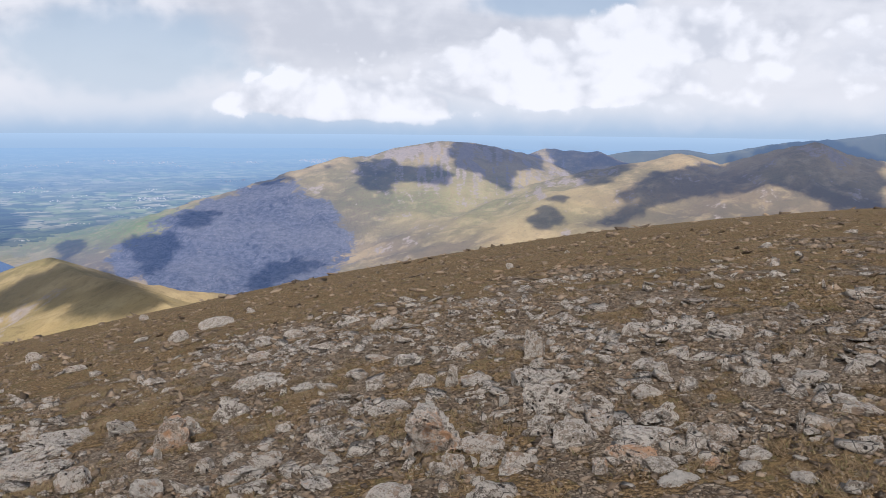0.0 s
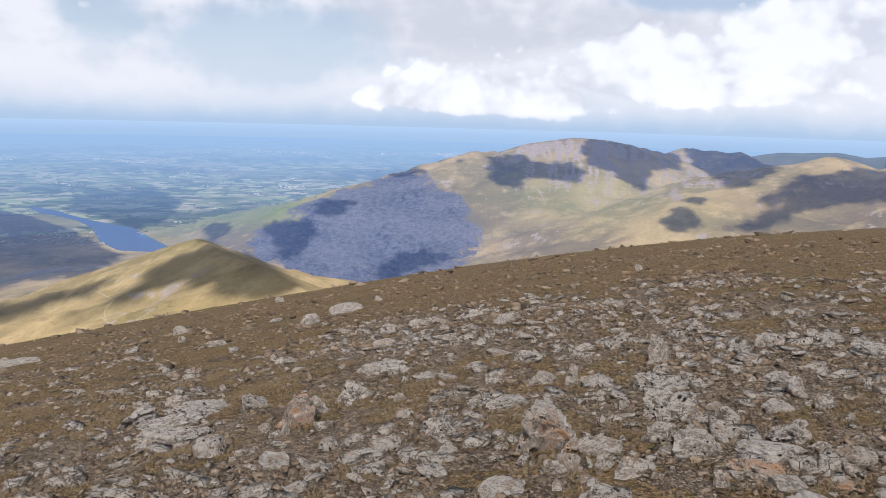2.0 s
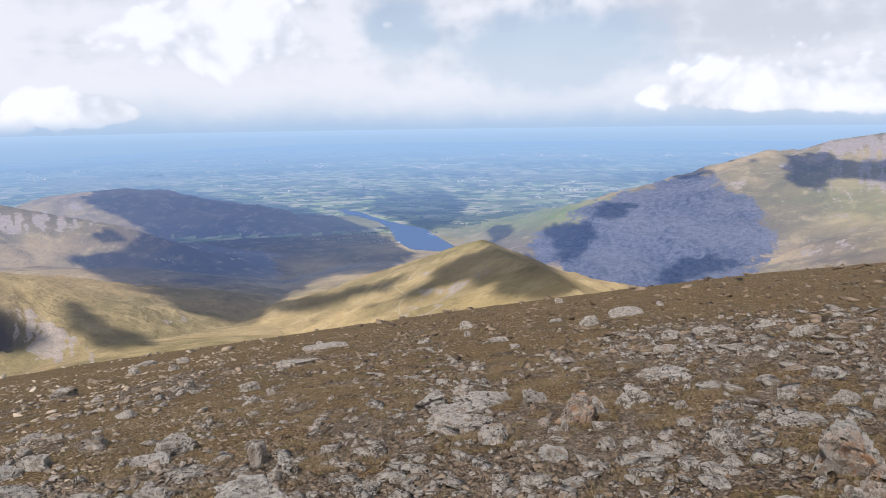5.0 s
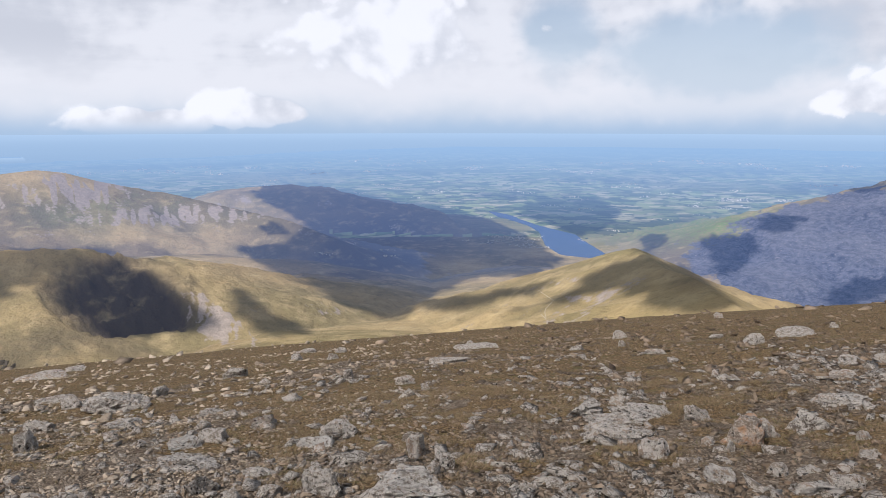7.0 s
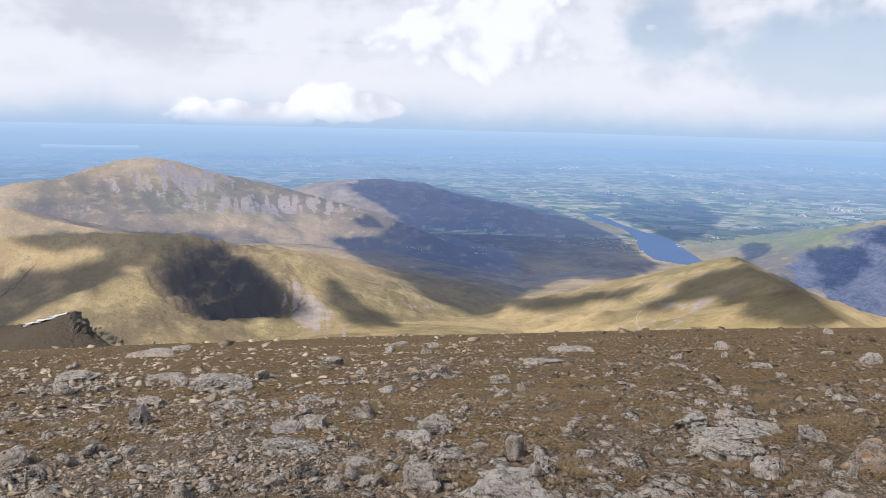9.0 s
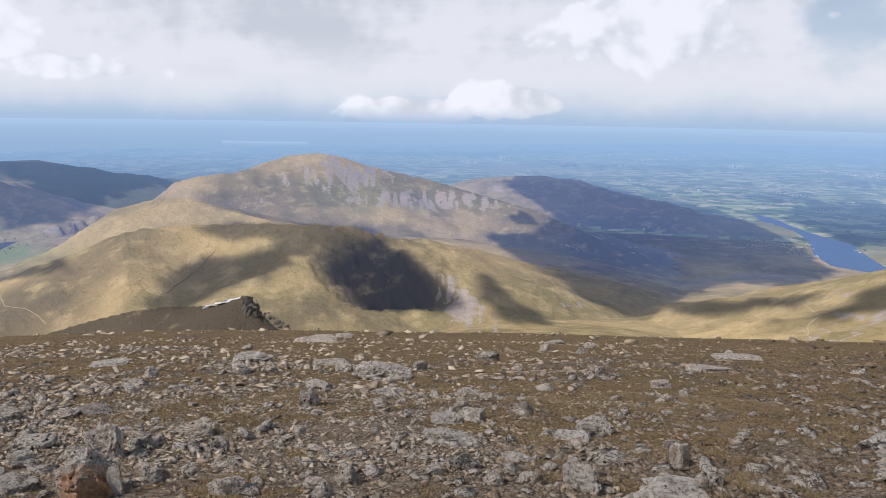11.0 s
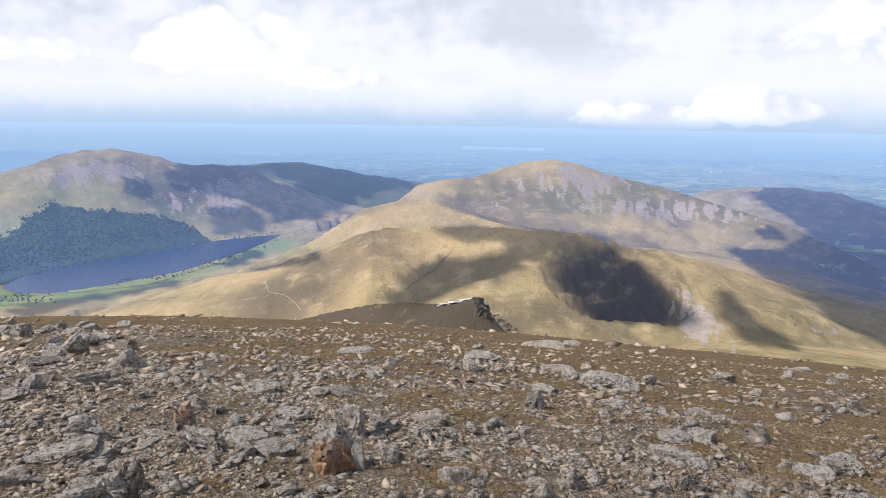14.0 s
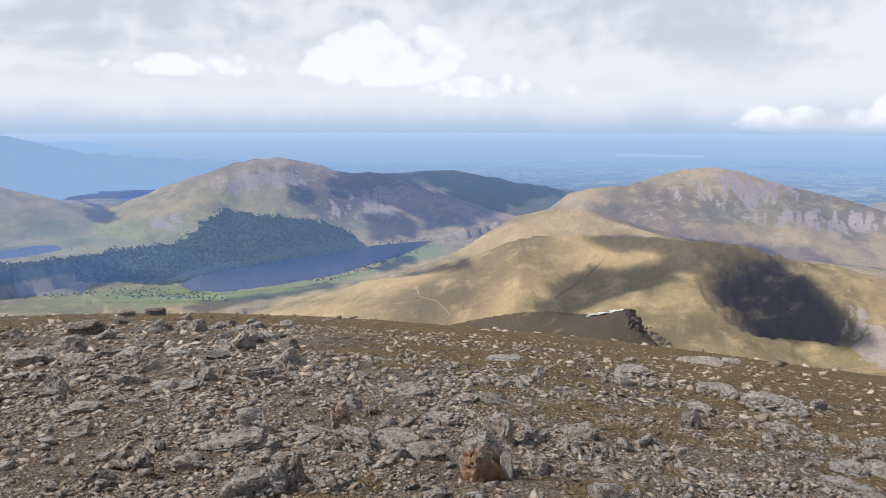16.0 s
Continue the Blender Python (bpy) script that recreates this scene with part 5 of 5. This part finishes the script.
while made < 300:
    az, r = radians(rnd.uniform(-36, 122)), 3.6 + 9.5 * rnd.random() ** 1.3
    x, y = -math.sin(az) * r, math.cos(az) * r
    turf = float(turf_at(np.array([x]), np.array([y]))[0])
    if rnd.random() < 0.75 * turf or (np.hypot(big[:, 0] - x, big[:, 1] - y) < big[:, 2] + 0.06).any():
        continue
    size = 0.06 + 0.11 * rnd.random() ** 2.0
    ob = tagged(new("stone", STONES[made % 9]), ("angular grey-brown stone lying on gravel", "flat grey stone lying in dry turf")[turf > 0.5], "stone", "loose stones on the summit")
    z = float(ground_z(np.array([x]), np.array([y]))[0])
    ob.matrix_world = pose(x, y, z - size * 0.06, rnd.uniform(-16, 16), rnd.uniform(-16, 16), rnd.uniform(0, 360)) @ Matrix.Diagonal((size * rnd.uniform(0.9, 1.5), size * rnd.uniform(0.7, 1.1), size * rnd.uniform(0.3, 0.7), 1))
    made += 1


def pebble(seed, points):
    """An angular chip: the hull of a few points on a lumpy ball."""
    r2 = random.Random(seed)
    bm = bmesh.new()
    for _ in range(points):
        d = Vector((r2.uniform(-1, 1), r2.uniform(-1, 1), r2.choice((-1, 1)) * r2.uniform(0.5, 1.0)))
        bm.verts.new(d)
    bmesh.ops.convex_hull(bm, input=bm.verts)
    bmesh.ops.delete(bm, geom=[q for q in bm.verts if not q.link_faces], context="VERTS")
    bmesh.ops.triangulate(bm, faces=bm.faces)
    bm.verts.index_update()
    v = np.array([q.co for q in bm.verts])
    f = np.array([[q.index for q in p.verts] for p in bm.faces])
    bm.free()
    v = v - (v.max(0) + v.min(0)) / 2
    return v / np.abs(v).max(0) * 0.5, f


def gravel(count, lo, hi, power, small, large, seed, turf_keep, points=8, lift=0.24, sweep=(-37, 123), mat=None):
    g = np.random.RandomState(seed)
    az = np.radians(g.uniform(*sweep, count * 3))
    r = lo + (hi - lo) * g.rand(count * 3) ** power
    x, y = -np.sin(az) * r, np.cos(az) * r
    turf = turf_at(x, y)
    patch = fbm(x * 1.3 + 70, y * 1.3, 3)
    keep = g.rand(count * 3) < (1 - (1 - turf_keep) * turf) * (0.25 + 0.75 * smooth(patch, 0.34, 0.6))
    x, y, r = x[keep][:count], y[keep][:count], r[keep][:count]
    n = len(x)
    size = (small + (large - small) * g.rand(n) ** 3.2)
    z = ground_z(x, y)
    protos = [pebble(300 + seed * 40 + i, points + i % 4) for i in range(24)]
    allv, allf, base = [], [], 0
    which = g.randint(0, 24, n)
    for k, (v, f) in enumerate(protos):
        i = np.where(which == k)[0]
        if not len(i):
            continue
        a, tx, ty = g.uniform(0, 2 * np.pi, len(i)), g.normal(0, 0.22, len(i)), g.normal(0, 0.22, len(i))
        sc = size[i][:, None] * np.stack([g.uniform(0.8, 1.6, len(i)), g.uniform(0.6, 1.1, len(i)), g.uniform(0.14, 0.5, len(i))], 1)
        p = v[None] * sc[:, None, :]
        c, s = np.cos(a)[:, None], np.sin(a)[:, None]
        px, py = p[..., 0] * c - p[..., 1] * s, p[..., 0] * s + p[..., 1] * c
        pz = p[..., 2] + px * tx[:, None] + py * ty[:, None] + (sc[:, 2] * lift)[:, None]
        w3 = np.stack([px + x[i][:, None], py + y[i][:, None], pz + z[i][:, None]], -1)
        allv.append(w3.reshape(-1, 3))
        allf.append((f[None] + (np.arange(len(i)) * len(v))[:, None, None]).reshape(-1, 3) + base)
        base += len(i) * len(v)
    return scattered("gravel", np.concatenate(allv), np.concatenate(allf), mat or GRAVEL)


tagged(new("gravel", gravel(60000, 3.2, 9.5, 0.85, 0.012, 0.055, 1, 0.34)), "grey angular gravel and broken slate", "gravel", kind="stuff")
tagged(new("broken_stones", gravel(4200, 3.4, 12.0, 0.85, 0.05, 0.16, 6, 0.2, 16, 0.26, mat=ROCK)), "broken grey-brown stones half sunk in gravel", "stones", kind="stuff")
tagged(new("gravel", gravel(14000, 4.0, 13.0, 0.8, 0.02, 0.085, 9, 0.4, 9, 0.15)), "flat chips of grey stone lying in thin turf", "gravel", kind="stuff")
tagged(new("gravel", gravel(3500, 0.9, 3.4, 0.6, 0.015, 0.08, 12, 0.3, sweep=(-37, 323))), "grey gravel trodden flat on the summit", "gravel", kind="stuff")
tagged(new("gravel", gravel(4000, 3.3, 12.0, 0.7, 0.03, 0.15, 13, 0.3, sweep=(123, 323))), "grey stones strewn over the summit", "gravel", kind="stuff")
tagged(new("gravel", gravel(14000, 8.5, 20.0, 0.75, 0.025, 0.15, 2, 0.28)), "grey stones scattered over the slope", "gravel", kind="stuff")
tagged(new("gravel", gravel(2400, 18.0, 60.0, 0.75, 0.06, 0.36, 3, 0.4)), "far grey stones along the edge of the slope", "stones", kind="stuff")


def grass(count, lo, hi, seed, tall):
    g = np.random.RandomState(seed)
    az = np.radians(g.uniform(-36, 122, count * 3))
    r = lo + (hi - lo) * g.rand(count * 3) ** 0.8
    x, y = -np.sin(az) * r, np.cos(az) * r
    keep = g.rand(count * 3) < np.clip(turf_at(x, y) * 0.95 + 0.06, 0, 1) * smooth(fbm(x * 2.2, y * 2.2 + 40, 3), 0.30, 0.6)
    x, y = x[keep][:count], y[keep][:count]
    per = 14
    bx = np.repeat(x, per) + g.normal(0, 0.030, len(x) * per)
    by = np.repeat(y, per) + g.normal(0, 0.030, len(x) * per)
    bz = ground_z(bx, by) - 0.004
    h = tall * g.uniform(0.35, 1.0, len(bx))
    a, lean = g.uniform(0, 2 * np.pi, len(bx)), g.uniform(0.5, 2.6, len(bx))
    half = 0.0032
    ox, oy = np.cos(a + 1.57) * half, np.sin(a + 1.57) * half
    v = np.stack([np.stack([bx - ox, by - oy, bz], 1), np.stack([bx + ox, by + oy, bz], 1),
                  np.stack([bx + np.cos(a) * h * lean, by + np.sin(a) * h * lean, bz + h], 1)], 1).reshape(-1, 3)
    return scattered("dry_grass", v, np.arange(len(v)).reshape(-1, 3), STRAW)


tagged(new("dry_grass", grass(19000, 3.3, 9.5, 4, 0.030)), "short dry straw-brown grass between stones", "grass", kind="stuff")
tagged(new("dry_grass", grass(7000, 9.0, 22.0, 5, 0.05)), "dry straw-brown turf on the slope", "grass", kind="stuff")


# ---------------------------------------------------------------- what stands on the far land
def simple(name, lo, hi, scale, rough=0.9):
    return material(name, lambda k, b: k.mix(k.noise(position(k), scale, 4, 0.6), lo, hi), rough, 0.15)


PATHWAY = simple("trodden_path", (0.36, 0.30, 0.21), (0.52, 0.45, 0.34), 0.08)
WALLING = simple("field_wall", (0.12, 0.11, 0.09), (0.22, 0.20, 0.17), 0.1)
# leaves glow faintly blue, as painted haze
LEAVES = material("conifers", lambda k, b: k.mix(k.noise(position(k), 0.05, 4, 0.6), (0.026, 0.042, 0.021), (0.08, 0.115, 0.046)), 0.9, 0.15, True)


def ribbon(name, pts, width, mat, lift):
    """A strip laid over the land from direction to direction."""
    dense = []
    for (a0, e0), (a1, e1) in zip(pts, pts[1:]):
        for i in range(14):
            t = i / 14
            wig = 0.11 * noise.noise(((a0 + (a1 - a0) * t) * 2.2, e0 * 3.0, 1.7)) + 0.05 * noise.noise(((a0 + (a1 - a0) * t) * 9.0, 0.4, 5.1))
            dense.append(under(a0 + (a1 - a0) * t + wig, e0 + (e1 - e0) * t + wig * 0.6))
    bm = bmesh.new()
    rows = []
    for i, p in enumerate(dense):
        q = dense[min(i + 1, len(dense) - 1)] - dense[max(i - 1, 0)]
        n = Vector((-q.y, q.x, 0))
        n = n.normalized() if n.length > 1e-6 else Vector((1, 0, 0))
        up = Vector((0, 0, lift))
        rows.append([bm.verts.new(p - n * width / 2 + up * 0.2), bm.verts.new(p - n * width / 2 + up), bm.verts.new(p + n * width / 2 + up), bm.verts.new(p + n * width / 2 + up * 0.2)])
    for a, b in zip(rows, rows[1:]):
        for i in range(3):
            bm.faces.new((a[i], a[i + 1], b[i + 1], b[i]))
    me = bpy.data.meshes.new(name)
    bm.to_mesh(me)
    bm.free()
    me.materials.append(mat)
    return new(name, me)


for pts in (((92.68, -10.95), (92.61, -11.57), (92.08, -11.99), (91.67, -12.61)),
            ((89.77, -12.23), (89.57, -12.94), (88.30, -13.28), (87.66, -13.79), (87.24, -14.37)),
            ((96.46, -13.89), (94.39, -13.24), (92.92, -12.46)),
            ((87.02, -9.47), (85.97, -9.14), (84.91, -9.05)),
            ((34.15, -12.34), (32.94, -13.08), (33.59, -13.99), (33.40, -14.61)),
            ((33.80, -14.15), (33.28, -14.62)),
            ((106.40, -7.27), (105.29, -6.93), (104.54, -6.56)),
            ((107.17, -8.12), (106.07, -7.86), (105.51, -7.58)),
            ((114.16, -8.86), (112.21, -8.86), (110.53, -8.83)),
            ((108.65, -11.92), (107.99, -12.74)),
            ((114.24, -9.87), (111.28, -9.82), (108.48, -9.34))):
    tagged(ribbon("footpath", pts, 1.0, PATHWAY, 0.4), "pale trodden footpath winding over the grass slope", "path", kind="structure")
for pts in (((79.5, -13.0), (77.5, -11.6), (75.9, -10.0)), ((112, -11.6), (104, -12.3), (98, -12.1), (92, -10.6)), ((110, -12.2), (107, -12.1), (106.2, -12.6)), ((114, -12.1), (109, -12.6), (104, -12.7)),
            ((99, -13.2), (95, -13.0))):
    tagged(ribbon("field_wall", pts, 1.2, WALLING, 0.7), "dark dry-stone field wall across the slope", "wall", kind="structure")


def clumps(name, spots, low, high, mat, label, category):
    """Many small crowns, each its own uneven cone."""
    g = np.random.RandomState(len(spots))
    verts, faces = [], []
    for p in spots:
        h, turn = g.uniform(low, high), g.uniform(0, 6.28)
        base = len(verts)
        sides = 6
        for ring_z, wide in ((0.0, 0.34), (0.3, 0.58), (0.72, 0.40)):
            for i in range(sides):
                a = turn + math.tau * i / sides
                rr = wide * h * g.uniform(0.7, 1.25)
                verts.append((p.x + math.cos(a) * rr, p.y + math.sin(a) * rr, p.z - 1 + ring_z * h * g.uniform(0.85, 1.15)))
        verts.append((p.x, p.y, p.z + h))
        for lvl in range(2):
            for i in range(sides):
                a, b = base + lvl * sides + i, base + lvl * sides + (i + 1) % sides
                faces += [(a, b, b + sides), (a, b + sides, a + sides)]
        for i in range(sides):
            faces.append((base + 2 * sides + i, base + 2 * sides + (i + 1) % sides, base + 3 * sides))
    ob = new(name, scattered(name, np.array(verts), np.array(faces), mat))
    # strength of the haze emission painted over the crowns
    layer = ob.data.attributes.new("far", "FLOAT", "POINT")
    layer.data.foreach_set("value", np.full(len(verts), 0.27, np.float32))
    return tagged(ob, label, category, kind="stuff")


g = np.random.RandomState(21)
cand = np.argwhere((GRID["wood"] > 0.5) & (GRID["el"] < -5.5) & (AZ[:, None] > 80))
pick = cand[g.choice(len(cand), 3600, replace=True)]
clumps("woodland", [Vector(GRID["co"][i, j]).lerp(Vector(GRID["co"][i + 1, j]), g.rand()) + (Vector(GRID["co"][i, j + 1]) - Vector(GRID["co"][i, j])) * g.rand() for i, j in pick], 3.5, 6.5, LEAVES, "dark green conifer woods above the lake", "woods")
shore = []
for (a0, e0), (a1, e1), n in (((106.5, -12.2), (95.5, -11.45), 120), ((95.5, -11.45), (88.5, -9.15), 110), ((111, -11.9), (104, -12.6), 90), ((105.5, -10.8), (97, -9.6), 120), ((97, -9.6), (89, -8.7), 60), ((118, -11.4), (108, -11.8), 90)):
    for _ in range(n):
        t = g.rand()
        shore.append(under(a0 + (a1 - a0) * t + g.normal(0, 0.25), e0 + (e1 - e0) * t + g.normal(0, 0.10)))
clumps("lakeside_trees", shore[230:], 2.5, 6, LEAVES, "scattered green trees beside lakes and fields", "trees")


BARK = simple("bark", (0.07, 0.055, 0.04), (0.14, 0.11, 0.08), 0.5)


def with_haze(me, far):
    # one even amount of painted haze emission for the whole mesh
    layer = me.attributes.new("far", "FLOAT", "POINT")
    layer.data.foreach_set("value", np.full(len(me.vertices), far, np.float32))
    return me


def tree_meshes(seed):
    """A short tapered trunk and a crown of many leafy clumps, 1 high."""
    r2 = random.Random(seed)
    bm = bmesh.new()
    bmesh.ops.create_cone(bm, cap_ends=True, segments=7, radius1=0.05, radius2=0.025, depth=0.6, matrix=pose(0, 0, 0.2))
    trunk = bpy.data.meshes.new("trunk")
    bm.to_mesh(trunk)
    bm.free()
    trunk.materials.append(BARK)
    bm = bmesh.new()
    for _ in range(16):
        z = r2.uniform(0.28, 0.88)
        out, a = 0.34 * math.sqrt(max(0.05, 1 - ((z - 0.5) / 0.5) ** 2)) * r2.uniform(0.3, 1.0), r2.uniform(0, math.tau)
        bmesh.ops.create_icosphere(bm, subdivisions=1, radius=r2.uniform(0.10, 0.19), matrix=pose(math.cos(a) * out, math.sin(a) * out, z, r2.uniform(0, 90), r2.uniform(0, 90), 0))
    for q in bm.verts:
        q.co += Vector(noise.noise_vector(q.co * 9 + Vector((seed, 0, 0)))) * 0.05
    crown = bpy.data.meshes.new("crown")
    bm.to_mesh(crown)
    bm.free()
    crown.materials.append(LEAVES)
    return trunk, with_haze(crown, 0.16)


TREES = []
for seed in range(4):
    trunk, crown = tree_meshes(seed)
    tree = tagged(new("tree"), "small round green tree beside the lake", "tree", "trees along the lake shore")
    for name, me in (("trunk", trunk), ("crown", crown)):
        new(name, me).parent = tree
    TREES.append(tree)
for n, spot in enumerate(shore[:230]):
    m = pose(spot.x, spot.y, spot.z - 0.3, 0, 0, g.uniform(0, 360))
    size = g.uniform(3.0, 7.0)
    tree = TREES[n] if n < 4 else copy_thing(TREES[n % 4], m)
    tree.matrix_basis = m @ Matrix.Diagonal((size * 1.1, size * 1.1, size, 1))


def on_lowland(p):
    i = int(np.argmin(np.abs(AZ - math.degrees(math.atan2(-p.x, p.y - EYE.y)))))
    j = int(np.argmin(np.abs(GRID["co"][i, :, 0] - p.x) + np.abs(GRID["co"][i, :, 1] - p.y)))
    return GRID["kind"][i, j] in (98, 100) or p.length < 3800 and p.z < -380


def houses(spots, label, far):
    """Small gabled houses; far: how much haze glow is painted over them."""
    wall_v, wall_f, roof_v, roof_f = [], [], [], []
    for p, size in spots:
        a = g.uniform(0, 3.14)
        l, d, h = size * g.uniform(0.8, 1.5), size * 0.6, size * 0.7
        c, s = math.cos(a), math.sin(a)

        def at(u, v, z):
            return (p.x + u * c - v * s, p.y + u * s + v * c, p.z + z)
        k = len(wall_v)
        wall_v += [at(-l, -d, -2), at(l, -d, -2), at(l, d, -2), at(-l, d, -2), at(-l, -d, h), at(l, -d, h), at(l, d, h), at(-l, d, h)]
        wall_f += [(k, k + 1, k + 5, k + 4), (k + 1, k + 2, k + 6, k + 5), (k + 2, k + 3, k + 7, k + 6), (k + 3, k, k + 4, k + 7)]
        k = len(roof_v)
        e = 1.08
        roof_v += [at(-l * e, -d * e, h), at(l * e, -d * e, h), at(l * e, d * e, h), at(-l * e, d * e, h), at(-l * e, 0, h * 1.5), at(l * e, 0, h * 1.5)]
        roof_f += [(k, k + 1, k + 5, k + 4), (k + 2, k + 3, k + 4, k + 5), (k, k + 4, k + 3), (k + 1, k + 2, k + 5)]
    if far < 0.2:
        # near enough to be told apart: each house by itself, with its roof
        for n in range(len(spots)):
            wk, rk = np.array(wall_v[n * 8:n * 8 + 8]), np.array(roof_v[n * 6:n * 6 + 6])
            foot = wk[0]
            ob = None
            for name, v, f, mat in (("house", wk, wall_f[:4], PLASTER), ("roof", rk, roof_f[:4], SLATES)):
                me = bpy.data.meshes.new(name)
                me.from_pydata((v - foot).tolist(), [], f)
                me.materials.append(mat)
                with_haze(me, far)
                piece = new(name, me)
                if ob is None:
                    ob = tagged(piece, label, "house", "village houses")
                    ob.location = foot
                else:
                    piece.parent = ob
        return
    ob = None
    for name, v, f, mat in (("village", wall_v, wall_f, PLASTER), ("roofs", roof_v, roof_f, SLATES)):
        me = bpy.data.meshes.new(name)
        me.from_pydata(v, [], f)
        me.materials.append(mat)
        layer = me.attributes.new("far", "FLOAT", "POINT")
        layer.data.foreach_set("value", np.full(len(v), far, np.float32))
        part_ob = tagged(new(name, me), kind="stuff")
        if ob is None:
            ob = tagged(part_ob, label, "village")
        else:
            part_ob.parent = ob


# walls and roofs take haze as emission, like the land around them
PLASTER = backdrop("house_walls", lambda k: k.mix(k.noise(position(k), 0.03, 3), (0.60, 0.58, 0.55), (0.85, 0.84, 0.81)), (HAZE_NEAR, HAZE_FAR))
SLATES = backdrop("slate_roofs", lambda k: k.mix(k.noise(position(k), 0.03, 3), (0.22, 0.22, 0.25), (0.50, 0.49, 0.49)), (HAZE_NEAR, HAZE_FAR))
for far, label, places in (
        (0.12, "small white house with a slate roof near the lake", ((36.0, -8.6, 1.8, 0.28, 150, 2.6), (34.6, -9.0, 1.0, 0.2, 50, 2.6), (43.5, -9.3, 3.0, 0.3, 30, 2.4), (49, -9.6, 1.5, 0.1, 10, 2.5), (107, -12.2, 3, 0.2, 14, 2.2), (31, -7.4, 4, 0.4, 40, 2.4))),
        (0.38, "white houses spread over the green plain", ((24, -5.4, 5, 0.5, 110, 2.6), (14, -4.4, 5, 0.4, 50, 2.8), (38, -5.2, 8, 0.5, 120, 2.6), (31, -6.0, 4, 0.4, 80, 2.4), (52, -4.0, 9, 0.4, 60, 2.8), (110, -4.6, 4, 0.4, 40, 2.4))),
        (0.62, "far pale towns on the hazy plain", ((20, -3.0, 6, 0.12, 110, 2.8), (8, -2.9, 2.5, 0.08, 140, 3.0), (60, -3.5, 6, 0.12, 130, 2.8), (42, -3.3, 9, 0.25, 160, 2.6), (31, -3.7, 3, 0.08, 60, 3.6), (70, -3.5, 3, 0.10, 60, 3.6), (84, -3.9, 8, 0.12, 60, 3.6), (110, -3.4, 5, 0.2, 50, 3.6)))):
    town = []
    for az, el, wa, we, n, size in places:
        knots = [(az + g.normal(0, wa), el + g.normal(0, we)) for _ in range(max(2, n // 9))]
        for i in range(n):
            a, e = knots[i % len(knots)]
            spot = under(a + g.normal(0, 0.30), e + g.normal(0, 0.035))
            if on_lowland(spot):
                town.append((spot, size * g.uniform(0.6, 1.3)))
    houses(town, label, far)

# the short crag that ends the shoulder, and the old snow above it
CRAG_ROCK = [rock_mesh("rock", 90 + i, 4, 12, pale=-0.92) for i in range(2)]
crag = new("crag")
tagged(crag, "dark broken crag at the end of a stony shoulder", "crag")
crag.location = under(72.6, -15.2)
for i in range(34):
    t = (i % 17) / 16
    top = under(74.2 - 2.9 * t + g.normal(0, 0.12), (-13.75 if i < 17 else -14.35) - (1.9 if i < 17 else 1.35) * t + 0.12 * math.sin(i * 2.3))
    hgt = (12 - 4 * t + 2.5 * noise.noise((i * 0.7, 0.2, 0.1)))
    ob = new("rock", CRAG_ROCK[i % 2])
    m = pose(top.x, top.y, top.z - hgt * 0.58, g.uniform(-10, 10), g.uniform(-10, 10), 72 + g.uniform(-40, 40)) @ Matrix.Diagonal((g.uniform(6, 11), g.uniform(6, 9), hgt, 1))
    ob.parent = crag
    ob.matrix_parent_inverse = Matrix.Identity(4)
    ob.matrix_basis = Matrix.Translation(-crag.location) @ m
snow = ribbon("snow_patch", ((76.9, -14.12), (75.8, -13.85), (74.9, -13.62), (74.1, -13.52)), 5.5, SNOW, 0.9)
tagged(snow, "narrow patch of old white snow on the shoulder", "snow")
